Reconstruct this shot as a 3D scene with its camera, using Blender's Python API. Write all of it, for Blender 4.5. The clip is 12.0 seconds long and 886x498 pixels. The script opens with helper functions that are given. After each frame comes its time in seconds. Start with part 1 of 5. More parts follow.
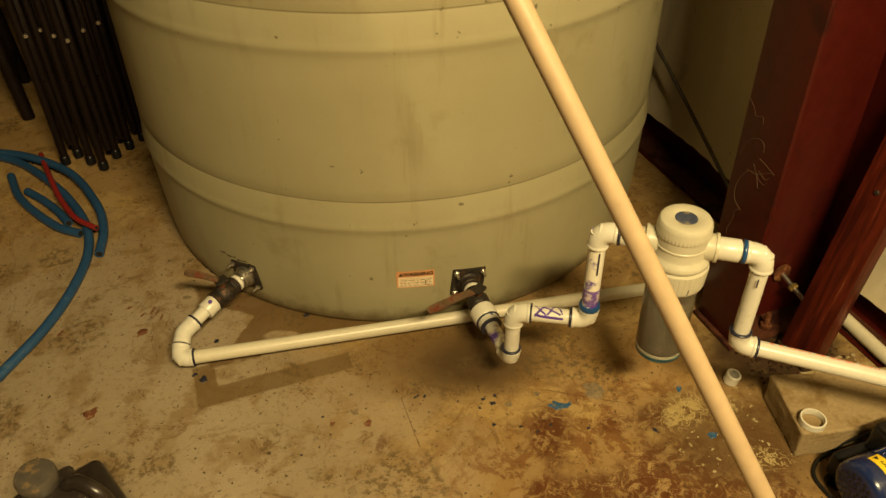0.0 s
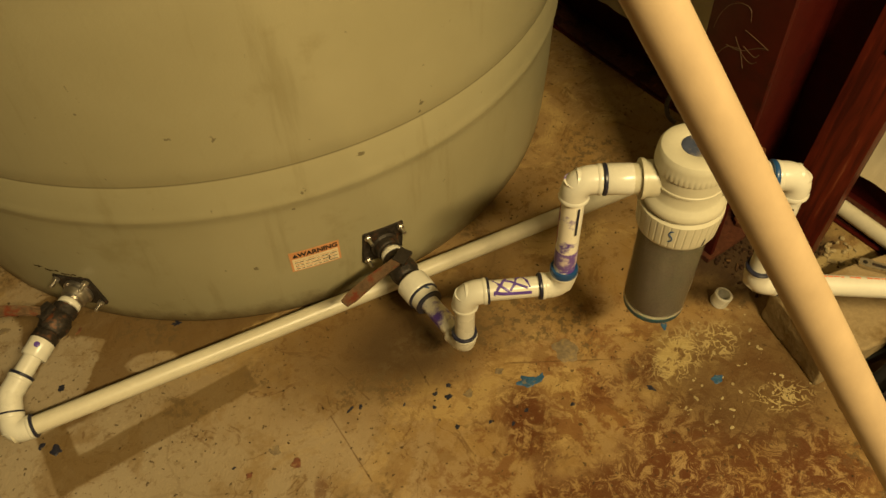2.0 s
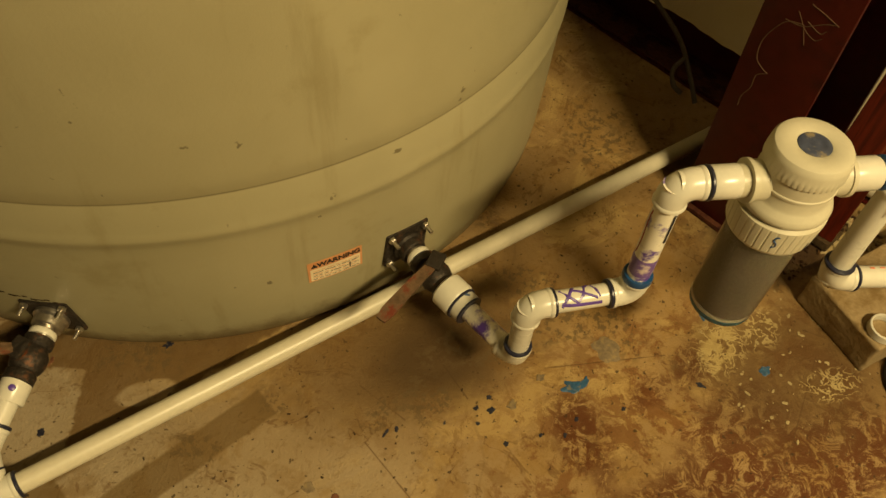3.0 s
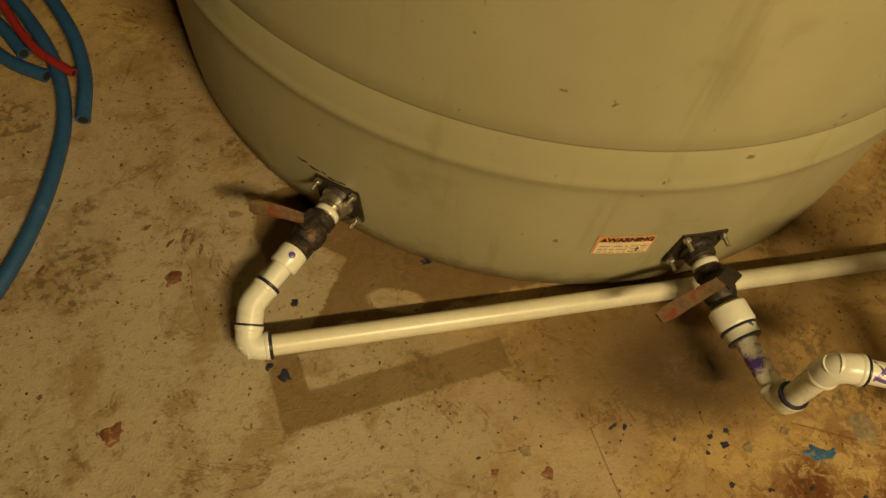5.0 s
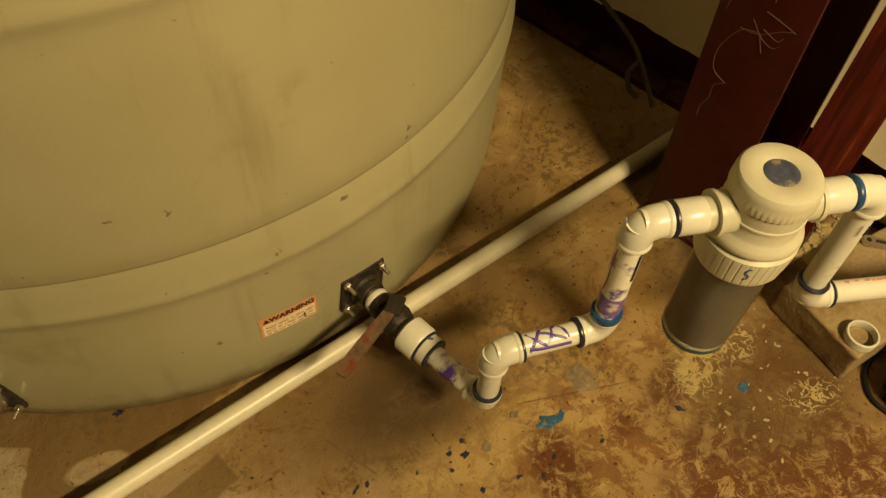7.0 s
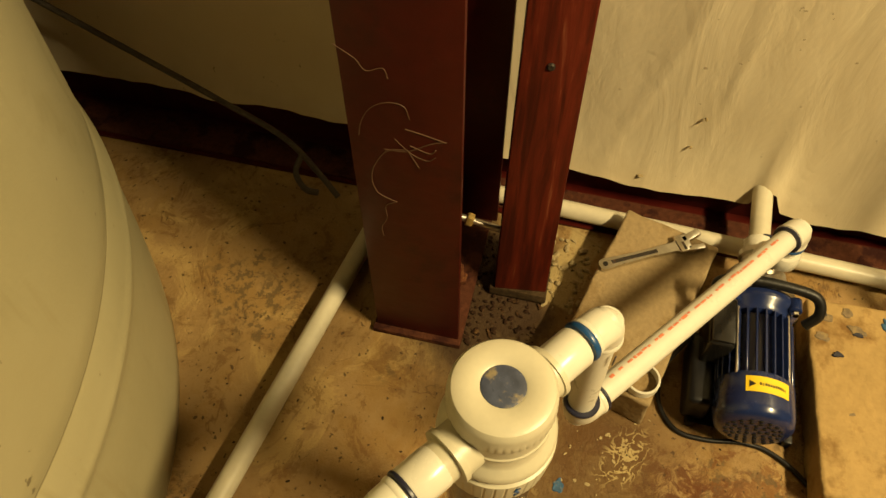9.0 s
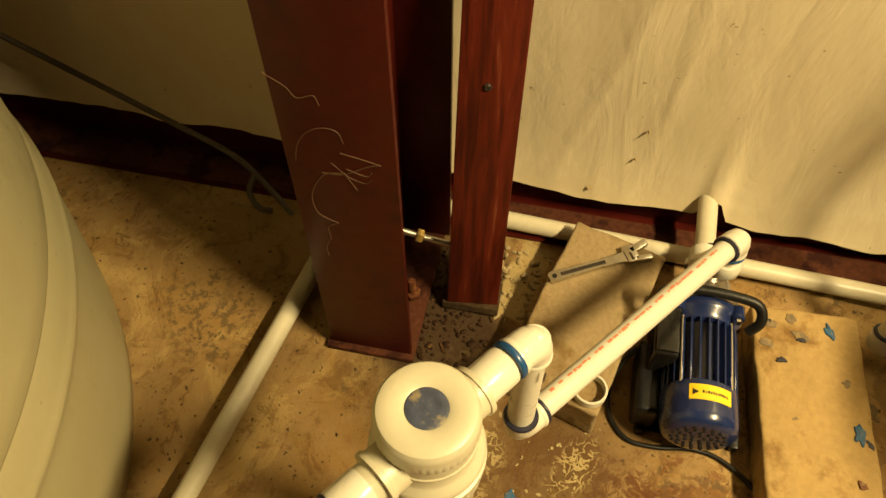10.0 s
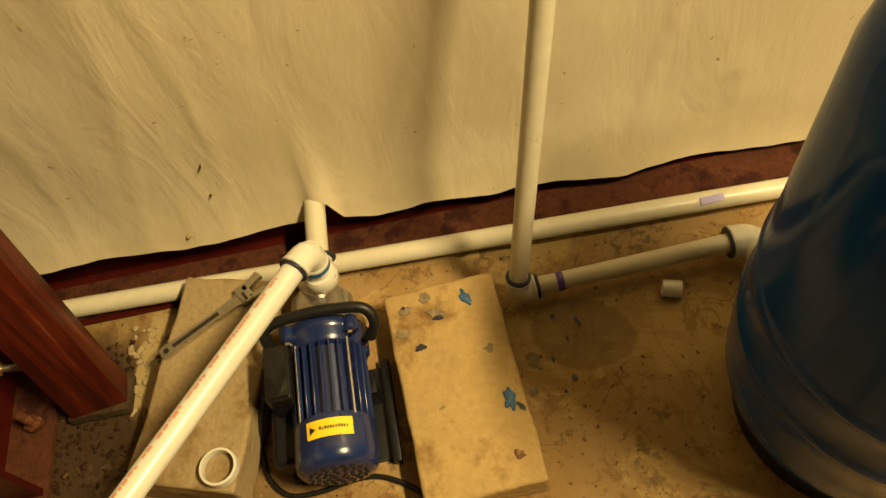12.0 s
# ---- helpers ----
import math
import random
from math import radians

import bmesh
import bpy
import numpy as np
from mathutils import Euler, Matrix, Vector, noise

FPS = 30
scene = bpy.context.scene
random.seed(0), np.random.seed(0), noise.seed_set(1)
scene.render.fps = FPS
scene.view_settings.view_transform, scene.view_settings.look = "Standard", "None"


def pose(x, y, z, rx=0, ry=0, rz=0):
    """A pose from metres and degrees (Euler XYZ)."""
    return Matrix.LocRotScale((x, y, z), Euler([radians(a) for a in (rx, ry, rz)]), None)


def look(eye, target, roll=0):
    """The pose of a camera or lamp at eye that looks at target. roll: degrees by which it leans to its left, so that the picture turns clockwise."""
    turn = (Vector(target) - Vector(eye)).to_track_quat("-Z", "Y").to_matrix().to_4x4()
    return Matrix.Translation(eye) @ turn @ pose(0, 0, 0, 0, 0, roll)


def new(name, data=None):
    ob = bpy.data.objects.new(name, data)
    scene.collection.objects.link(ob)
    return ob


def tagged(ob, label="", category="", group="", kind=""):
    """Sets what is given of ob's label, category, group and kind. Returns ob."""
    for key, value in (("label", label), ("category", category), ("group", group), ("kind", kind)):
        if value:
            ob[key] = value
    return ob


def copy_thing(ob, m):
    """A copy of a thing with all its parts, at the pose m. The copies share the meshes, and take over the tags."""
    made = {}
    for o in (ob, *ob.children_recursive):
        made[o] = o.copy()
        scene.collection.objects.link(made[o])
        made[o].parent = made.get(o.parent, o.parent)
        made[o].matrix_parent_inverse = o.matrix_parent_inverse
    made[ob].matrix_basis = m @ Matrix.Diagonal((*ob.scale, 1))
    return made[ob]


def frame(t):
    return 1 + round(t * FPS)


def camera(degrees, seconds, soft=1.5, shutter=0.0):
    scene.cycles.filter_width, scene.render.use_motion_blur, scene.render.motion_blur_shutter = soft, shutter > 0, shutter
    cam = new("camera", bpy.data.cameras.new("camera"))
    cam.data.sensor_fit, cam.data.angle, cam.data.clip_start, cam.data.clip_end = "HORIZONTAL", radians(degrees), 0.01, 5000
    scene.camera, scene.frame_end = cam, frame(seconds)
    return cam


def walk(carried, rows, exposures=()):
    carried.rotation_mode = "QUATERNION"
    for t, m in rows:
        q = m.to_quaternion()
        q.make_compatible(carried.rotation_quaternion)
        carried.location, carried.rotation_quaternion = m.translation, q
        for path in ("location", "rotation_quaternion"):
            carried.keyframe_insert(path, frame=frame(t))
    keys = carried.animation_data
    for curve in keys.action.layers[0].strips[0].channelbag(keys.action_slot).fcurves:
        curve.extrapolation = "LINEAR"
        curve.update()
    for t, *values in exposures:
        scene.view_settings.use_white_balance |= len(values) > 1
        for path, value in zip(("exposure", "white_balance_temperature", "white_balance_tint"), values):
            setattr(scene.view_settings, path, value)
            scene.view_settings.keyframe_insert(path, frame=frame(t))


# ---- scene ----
cam = camera(59.3, 12.0)
PATH = [
    (0, (0.469, 0.047, 1.412), (1.004, 1.517, 0.166), -1.2),
    (0.5, (0.41, 0.131, 1.365), (1.0, 1.496, 0.028), -1.2),
    (1, (0.407, 0.241, 1.293), (1.061, 1.478, -0.136), -0.4),
    (1.5, (0.55, 0.391, 1.274), (1.152, 1.599, -0.202), -4.6),
    (2, (0.589, 0.531, 1.256), (1.3, 1.615, -0.267), -2.8),
    (2.5, (0.57, 0.721, 1.247), (1.435, 1.64, -0.305), -1.0),
    (3, (0.505, 0.806, 1.201), (1.356, 1.642, -0.404), 4.3),
    (3.5, (0.407, 0.875, 1.162), (1.122, 1.74, -0.494), 8.2),
    (3.7, (0.395, 0.902, 1.163), (1.01, 1.769, -0.531), 8.1),
    (5.3, (0.317, 0.971, 1.158), (0.818, 1.905, -0.538), 9.4),
    (5.5, (0.339, 0.956, 1.16), (0.82, 1.911, -0.53), 6.3),
    (6, (0.425, 0.906, 1.179), (0.99, 1.832, -0.501), 4.3),
    (6.5, (0.518, 0.853, 1.202), (1.249, 1.745, -0.431), 2.5),
    (6.7, (0.542, 0.852, 1.203), (1.347, 1.695, -0.423), 3.0),
    (8.3, (0.91, 1.008, 1.143), (1.95, 1.431, -0.512), -0.2),
    (8.5, (0.943, 1.007, 1.159), (2.002, 1.359, -0.501), 0.7),
    (9, (0.994, 0.961, 1.188), (2.09, 1.211, -0.466), 0.7),
    (9.5, (1.014, 0.927, 1.201), (2.132, 1.124, -0.446), 1.1),
    (10, (1.012, 0.908, 1.213), (2.127, 1.119, -0.434), 1.1),
    (10.5, (1.011, 0.866, 1.22), (2.144, 1.051, -0.418), 0.7),
    (11, (1.039, 0.723, 1.203), (2.166, 0.864, -0.443), -4.6),
    (11.5, (1.138, 0.536, 1.172), (2.196, 0.589, -0.524), -8.9),
    (12, (1.183, 0.398, 1.141), (2.242, 0.406, -0.556), -11.9),
]
walk(cam, [(t, look(eye, target, roll)) for t, eye, target, roll in PATH], [(0, -0.07), (1, -0.10), (2, -0.24), (3, -0.24), (6.7, -0.17), (8.5, -0.02), (9.5, 0.26), (11, 0.42), (11.5, 0.26), (12, 0.06)])

# ---- light ----
world = bpy.data.worlds.new("world")
scene.world = world
world.use_nodes = True
world.node_tree.nodes["Background"].inputs[0].default_value = (1.0, 0.72, 0.40, 1)
world.node_tree.nodes["Background"].inputs[1].default_value = 0.002


fixture = bpy.data.lights.new("ceiling_lamp_light", "AREA")
fixture.shape, fixture.size, fixture.size_y, fixture.energy, fixture.color = "RECTANGLE", 0.95, 0.14, 182, (1.0, 0.765, 0.37)
fixture_ob = new("ceiling_lamp_light", fixture)
fixture_ob.matrix_world = pose(0.86, -1.02, 2.80, 32, 8, 0)


# ---- materials ----
def mat(name, colour, rough=0.5, metal=0.0, grain=60.0, vary=0.12, spots=None, spot_scale=8.0, spot_at=0.62, bump=0.15, bump_scale=None, coat=0.0, spec=0.5):
    """A painted, cast or moulded surface: base colour, fine grain, broad variation, spots of dirt or wear."""
    m = bpy.data.materials.new(name)
    m.use_nodes = True
    nt = m.node_tree
    b = nt.nodes["Principled BSDF"]
    co = nt.nodes.new("ShaderNodeTexCoord")
    n1 = nt.nodes.new("ShaderNodeTexNoise")
    n1.inputs["Scale"].default_value, n1.inputs["Detail"].default_value = grain, 5
    n2 = nt.nodes.new("ShaderNodeTexNoise")
    n2.inputs["Scale"].default_value, n2.inputs["Detail"].default_value, n2.inputs["Roughness"].default_value = spot_scale, 6, 0.65
    for n in (n1, n2):
        nt.links.new(co.outputs["Object"], n.inputs["Vector"])
    dark = [c * (1 - vary) for c in colour]
    light = [min(1, c * (1 + vary)) for c in colour]
    r1 = nt.nodes.new("ShaderNodeValToRGB")
    r1.color_ramp.elements[0].position, r1.color_ramp.elements[1].position = 0.3, 0.7
    r1.color_ramp.elements[0].color, r1.color_ramp.elements[1].color = (*dark, 1), (*light, 1)
    avg = nt.nodes.new("ShaderNodeMath")
    avg.operation = "MULTIPLY_ADD"
    avg.inputs[1].default_value = 0.5
    half = nt.nodes.new("ShaderNodeMath")
    half.operation = "MULTIPLY"
    half.inputs[1].default_value = 0.5
    nt.links.new(n2.outputs["Fac"], half.inputs[0])
    nt.links.new(n1.outputs["Fac"], avg.inputs[0])
    nt.links.new(half.outputs[0], avg.inputs[2])
    nt.links.new(avg.outputs[0], r1.inputs["Fac"])
    out = r1.outputs["Color"]
    if spots:
        r2 = nt.nodes.new("ShaderNodeValToRGB")
        r2.color_ramp.elements[0].position, r2.color_ramp.elements[1].position = spot_at, spot_at + 0.1
        nt.links.new(n2.outputs["Fac"], r2.inputs["Fac"])
        mx = nt.nodes.new("ShaderNodeMix")
        mx.data_type = "RGBA"
        nt.links.new(r2.outputs["Color"], mx.inputs["Factor"])
        nt.links.new(out, mx.inputs["A"])
        mx.inputs["B"].default_value = (*spots, 1)
        out = mx.outputs["Result"]
    nt.links.new(out, b.inputs["Base Color"])
    b.inputs["Roughness"].default_value, b.inputs["Metallic"].default_value = rough, metal
    b.inputs["Coat Weight"].default_value = coat
    b.inputs["Specular IOR Level"].default_value = spec if rough < 0.8 else min(spec, 0.12)
    rr = nt.nodes.new("ShaderNodeMapRange")
    rr.inputs["To Min"].default_value, rr.inputs["To Max"].default_value = max(0.02, rough - 0.1), min(1, rough + 0.12)
    nt.links.new(n2.outputs["Fac"], rr.inputs["Value"])
    nt.links.new(rr.outputs["Result"], b.inputs["Roughness"])
    if bump:
        bp = nt.nodes.new("ShaderNodeBump")
        bp.inputs["Strength"].default_value, bp.inputs["Distance"].default_value = bump, 0.004
        src = n1
        if bump_scale:
            src = nt.nodes.new("ShaderNodeTexNoise")
            src.inputs["Scale"].default_value, src.inputs["Detail"].default_value = bump_scale, 4
            nt.links.new(co.outputs["Object"], src.inputs["Vector"])
        nt.links.new(src.outputs["Fac"], bp.inputs["Height"])
        nt.links.new(bp.outputs["Normal"], b.inputs["Normal"])
    return m


PVC = mat("pvc", (0.61, 0.585, 0.49), 0.28, grain=90, vary=0.05, spots=(0.55, 0.48, 0.33), spot_scale=14, spot_at=0.68, bump=0.04)
def smudged(m, colour, scale, at):
    """Adds small smeared glue marks to a material."""
    nt = m.node_tree
    b = nt.nodes["Principled BSDF"]
    old = b.inputs["Base Color"].links[0].from_socket
    n = nt.nodes.new("ShaderNodeTexNoise")
    n.inputs["Scale"].default_value, n.inputs["Detail"].default_value = scale, 2
    nt.links.new([k for k in nt.nodes if k.type == "TEX_COORD"][0].outputs["Object"], n.inputs["Vector"])
    r = nt.nodes.new("ShaderNodeMapRange")
    r.inputs["From Min"].default_value, r.inputs["From Max"].default_value = at, at + 0.02
    nt.links.new(n.outputs["Fac"], r.inputs["Value"])
    mx = nt.nodes.new("ShaderNodeMix")
    mx.data_type = "RGBA"
    nt.links.new(r.outputs["Result"], mx.inputs["Factor"])
    nt.links.new(old, mx.inputs["A"])
    mx.inputs["B"].default_value = (*colour, 1)
    nt.links.new(mx.outputs["Result"], b.inputs["Base Color"])


smudged(PVC, (0.06, 0.10, 0.20), 38, 0.745)
PVC_OLD = mat("aged_pvc", (0.56, 0.515, 0.385), 0.36, grain=70, vary=0.08, spots=(0.42, 0.33, 0.19), spot_scale=16, spot_at=0.66, bump=0.06)
POLE = mat("pole_surface", (0.39, 0.285, 0.17), 0.42, grain=60, vary=0.10, spots=(0.30, 0.20, 0.10), spot_scale=22, spot_at=0.66, bump=0.08)
PRIMER = mat("primer_stained_pvc", (0.74, 0.70, 0.58), 0.3, grain=60, vary=0.05, spots=(0.10, 0.05, 0.30), spot_scale=26, spot_at=0.50, bump=0.04)
RING = mat("primer_ring", (0.015, 0.016, 0.035), 0.35, grain=80, vary=0.3, bump=0.0)
RING_BLUE = mat("blue_primer", (0.012, 0.060, 0.17), 0.3, grain=80, vary=0.3, bump=0.0)
PURPLE = mat("purple_primer", (0.09, 0.045, 0.27), 0.35, grain=120, vary=0.35, bump=0.0)
SMEAR = mat("primer_smear", (0.15, 0.085, 0.30), 0.35, grain=50, vary=0.25, spots=(0.58, 0.50, 0.48), spot_scale=34, spot_at=0.50, bump=0.0)
PRINT = mat("red_print", (0.62, 0.20, 0.10), 0.5, grain=160, vary=0.3, bump=0.0)
PLASTIC = mat("filter_plastic", (0.50, 0.465, 0.345), 0.36, grain=120, vary=0.05, spots=(0.58, 0.5, 0.33), spot_scale=12, spot_at=0.68, bump=0.05)
CARTRIDGE = mat("filter_mesh", (0.25, 0.215, 0.165), 0.6, grain=300, vary=0.25, bump=0.6, bump_scale=500)
NAVY = mat("navy_badge", (0.05, 0.06, 0.10), 0.4, grain=90, vary=0.4, spots=(0.22, 0.18, 0.11), spot_scale=60, spot_at=0.55, bump=0.1)
TEAL = mat("teal_plastic", (0.04, 0.17, 0.27), 0.35, grain=90, vary=0.2, bump=0.05)
RED = mat("red_oxide_paint", (0.052, 0.0055, 0.0035), 0.36, grain=45, vary=0.25, spots=(0.026, 0.004, 0.003), spot_scale=7, spot_at=0.56, bump=0.10, spec=0.22)
RUST = mat("rust", (0.10, 0.035, 0.015), 0.8, grain=120, vary=0.5, spots=(0.25, 0.11, 0.04), spot_scale=40, spot_at=0.55, bump=0.6)
LEVER = mat("rusty_lever", (0.135, 0.080, 0.042), 0.55, 0.2, grain=120, vary=0.5, spots=(0.16, 0.032, 0.012), spot_scale=38, spot_at=0.53, bump=0.4)
IRON = mat("dark_iron", (0.042, 0.034, 0.027), 0.55, 0.6, grain=140, vary=0.5, spots=(0.13, 0.06, 0.03), spot_scale=50, spot_at=0.55, bump=0.5)
STEEL = mat("steel", (0.52, 0.48, 0.42), 0.32, 0.95, grain=160, vary=0.2, spots=(0.22, 0.15, 0.09), spot_scale=60, spot_at=0.62, bump=0.15)
CHROME = mat("worn_chrome", (0.62, 0.60, 0.56), 0.10, 1.0, grain=160, vary=0.15, spots=(0.20, 0.15, 0.10), spot_scale=70, spot_at=0.6, bump=0.1)
BRASS = mat("brass", (0.62, 0.45, 0.16), 0.35, 0.9, grain=120, vary=0.2, bump=0.1)
CONCRETE = mat("block_concrete", (0.29, 0.215, 0.115), 0.88, grain=120, vary=0.20, spots=(0.19, 0.125, 0.052), spot_scale=9, spot_at=0.52, bump=0.5)
STAINED = mat("stained_concrete", (0.36, 0.245, 0.100), 0.85, grain=90, vary=0.18, spots=(0.185, 0.105, 0.036), spot_scale=7, spot_at=0.53, bump=0.5)
BLACK = mat("black_plastic", (0.007, 0.007, 0.008), 0.34, grain=90, vary=0.4, bump=0.1, spec=0.3)
RUBBER = mat("black_rubber", (0.009, 0.0085, 0.008), 0.42, grain=120, vary=0.3, bump=0.15, spec=0.3)
NAVYPAINT = mat("navy_enamel", (0.012, 0.022, 0.085), 0.24, grain=80, vary=0.25, spots=(0.03, 0.035, 0.06), spot_scale=30, spot_at=0.64, bump=0.06, coat=0.3)
TANKBLUE = mat("blue_enamel", (0.004, 0.040, 0.175), 0.13, grain=40, vary=0.15, spots=(0.004, 0.030, 0.13), spot_scale=5, spot_at=0.62, bump=0.02, spec=0.12)
YELLOW = mat("yellow_label", (0.80, 0.56, 0.02), 0.4, grain=60, vary=0.06, bump=0.0)
INK = mat("black_ink", (0.015, 0.012, 0.01), 0.6, grain=90, vary=0.2, bump=0.0)
ORANGE = mat("orange_label", (0.62, 0.29, 0.12), 0.5, grain=60, vary=0.15, bump=0.0)
PAPER = mat("label_paper", (0.72, 0.62, 0.42), 0.5, grain=60, vary=0.12, bump=0.0)
HOSE = mat("blue_hose", (0.018, 0.062, 0.150), 0.40, grain=70, vary=0.2, spots=(0.05, 0.10, 0.16), spot_scale=20, spot_at=0.62, bump=0.1)
REDHOSE = mat("red_hose", (0.24, 0.018, 0.016), 0.4, grain=70, vary=0.2, bump=0.1)
DARKWOOD = mat("dark_wood", (0.008, 0.004, 0.003), 0.45, grain=60, vary=0.5, bump=0.2, spec=0.25)
STRING = mat("dried_adhesive", (0.085, 0.042, 0.020), 0.6, grain=200, vary=0.3, bump=0.0)
ROPE = mat("grey_conduit", (0.065, 0.052, 0.036), 0.7, grain=150, vary=0.4, bump=0.5)
WALLPAINT = mat("plain_wall", (0.09, 0.075, 0.055), 0.8, grain=30, vary=0.1, bump=0.1)
GROUT = mat("grout", (0.33, 0.26, 0.14), 0.95, grain=120, vary=0.25, spots=(0.22, 0.15, 0.08), spot_scale=22, spot_at=0.56, bump=0.8)
SILT = mat("channel_dirt", (0.075, 0.026, 0.013), 0.95, grain=90, vary=0.4, spots=(0.032, 0.010, 0.007), spot_scale=16, spot_at=0.5, bump=0.8)
JUG = mat("dark_jug_plastic", (0.022, 0.016, 0.012), 0.3, grain=60, vary=0.4, spots=(0.09, 0.07, 0.05), spot_scale=16, spot_at=0.6, bump=0.1)
JUGCAP = mat("grey_cap_plastic", (0.075, 0.064, 0.05), 0.3, grain=60, vary=0.2, spots=(0.20, 0.13, 0.06), spot_scale=25, spot_at=0.56, bump=0.1)
GREY = mat("grey_box_plastic", (0.012, 0.011, 0.010), 0.16, grain=60, vary=0.3, bump=0.05, spec=0.35)
INSIDE = mat("bore", (0.02, 0.017, 0.013), 0.8, grain=60, vary=0.3, bump=0.0)
SPLAT_BLUE = mat("blue_paint_drop", (0.022, 0.085, 0.180), 0.5, grain=190, vary=0.6, spots=(0.16, 0.14, 0.09), spot_scale=75, spot_at=0.54, bump=0.2)
SPLAT_DARK = mat("dark_blue_paint_drop", (0.014, 0.015, 0.028), 0.5, grain=150, vary=0.4, spots=(0.09, 0.07, 0.045), spot_scale=110, spot_at=0.58, bump=0.2)
SPLAT_RED = mat("red_paint_drop", (0.13, 0.045, 0.018), 0.7, grain=150, vary=0.5, spots=(0.22, 0.14, 0.06), spot_scale=80, spot_at=0.55, bump=0.2)
SPLAT_GREY = mat("faded_paint_drop", (0.185, 0.140, 0.085), 0.8, grain=150, vary=0.3, spots=(0.26, 0.19, 0.09), spot_scale=90, spot_at=0.52, bump=0.1)
CRUMB = mat("rusty_crumb", (0.030, 0.015, 0.008), 0.9, grain=150, vary=0.6, spots=(0.11, 0.06, 0.024), spot_scale=60, spot_at=0.56, bump=0.3)
DEBRIS = mat("debris", (0.05, 0.032, 0.016), 0.9, grain=150, vary=0.6, bump=0.3)
FLAKE = mat("pale_flake", (0.34, 0.27, 0.14), 0.9, grain=150, vary=0.3, bump=0.3)

CLEAR = bpy.data.materials.new("clear_plastic")
CLEAR.use_nodes = True
_b = CLEAR.node_tree.nodes["Principled BSDF"]
_b.inputs["Base Color"].default_value = (0.80, 0.80, 0.76, 1)
_b.inputs["Transmission Weight"].default_value = 1.0
_b.inputs["Roughness"].default_value = 0.06
_b.inputs["IOR"].default_value = 1.2


def mul_add(nt, a, m, c):
    n = nt.nodes.new("ShaderNodeMath")
    n.operation = "MULTIPLY_ADD"
    nt.links.new(a, n.inputs[0])
    n.inputs[1].default_value, n.inputs[2].default_value = m, c
    return n.outputs[0]


def op(nt, kind, a, b):
    n = nt.nodes.new("ShaderNodeMath")
    n.operation = kind
    for k, v in enumerate((a, b)):
        if isinstance(v, (int, float)):
            n.inputs[k].default_value = v
        else:
            nt.links.new(v, n.inputs[k])
    return n.outputs[0]


def mixc(nt, fac, a, colour):
    n = nt.nodes.new("ShaderNodeMix")
    n.data_type = "RGBA"
    nt.links.new(fac, n.inputs["Factor"])
    if isinstance(a, tuple):
        n.inputs["A"].default_value = (*a, 1)
    else:
        nt.links.new(a, n.inputs["A"])
    n.inputs["B"].default_value = (*colour, 1)
    return n.outputs["Result"]


def noise_fac(nt, vec, scale, detail=6, rough=0.6, distort=0.0):
    n = nt.nodes.new("ShaderNodeTexNoise")
    n.inputs["Scale"].default_value, n.inputs["Detail"].default_value = scale, detail
    n.inputs["Roughness"].default_value, n.inputs["Distortion"].default_value = rough, distort
    nt.links.new(vec, n.inputs["Vector"])
    return n.outputs["Fac"]


def step(nt, fac, lo, hi):
    n = nt.nodes.new("ShaderNodeMapRange")
    n.interpolation_type = "SMOOTHSTEP"
    n.inputs["From Min"].default_value, n.inputs["From Max"].default_value = lo, hi
    nt.links.new(fac, n.inputs["Value"])
    return n.outputs["Result"]


def patch(nt, vec, x, y, rx, ry, turn, edge, wob, wob_scale):
    """A stain with an uneven rim: 1 inside an ellipse, 0 outside."""
    mp = nt.nodes.new("ShaderNodeMapping")
    mp.vector_type = "TEXTURE"
    mp.inputs["Location"].default_value = (x, y, 0)
    mp.inputs["Rotation"].default_value = (0, 0, radians(turn))
    mp.inputs["Scale"].default_value = (rx, ry, 1)
    nt.links.new(vec, mp.inputs["Vector"])
    ln = nt.nodes.new("ShaderNodeVectorMath")
    ln.operation = "LENGTH"
    nt.links.new(mp.outputs[0], ln.inputs[0])
    w = mul_add(nt, noise_fac(nt, vec, wob_scale, 5), wob, -wob / 2)
    return step(nt, op(nt, "ADD", ln.outputs["Value"], w), 1 + edge, 1 - edge)


def strip(nt, vec, x, y, hx, hy, turn, edge, wob, wob_scale):
    """A stain like a brush stroke: 1 inside a rectangle, 0 outside."""
    mp = nt.nodes.new("ShaderNodeMapping")
    mp.vector_type = "TEXTURE"
    mp.inputs["Location"].default_value = (x, y, 0)
    mp.inputs["Rotation"].default_value = (0, 0, radians(turn))
    nt.links.new(vec, mp.inputs["Vector"])
    sp = nt.nodes.new("ShaderNodeSeparateXYZ")
    nt.links.new(mp.outputs[0], sp.inputs[0])
    w = mul_add(nt, noise_fac(nt, vec, wob_scale, 5), wob, -wob / 2)
    ax = op(nt, "SUBTRACT", op(nt, "ABSOLUTE", sp.outputs[0], 0), hx)
    ay = op(nt, "SUBTRACT", op(nt, "ABSOLUTE", sp.outputs[1], 0), hy)
    return step(nt, op(nt, "ADD", op(nt, "MAXIMUM", ax, ay), w), edge, -edge)


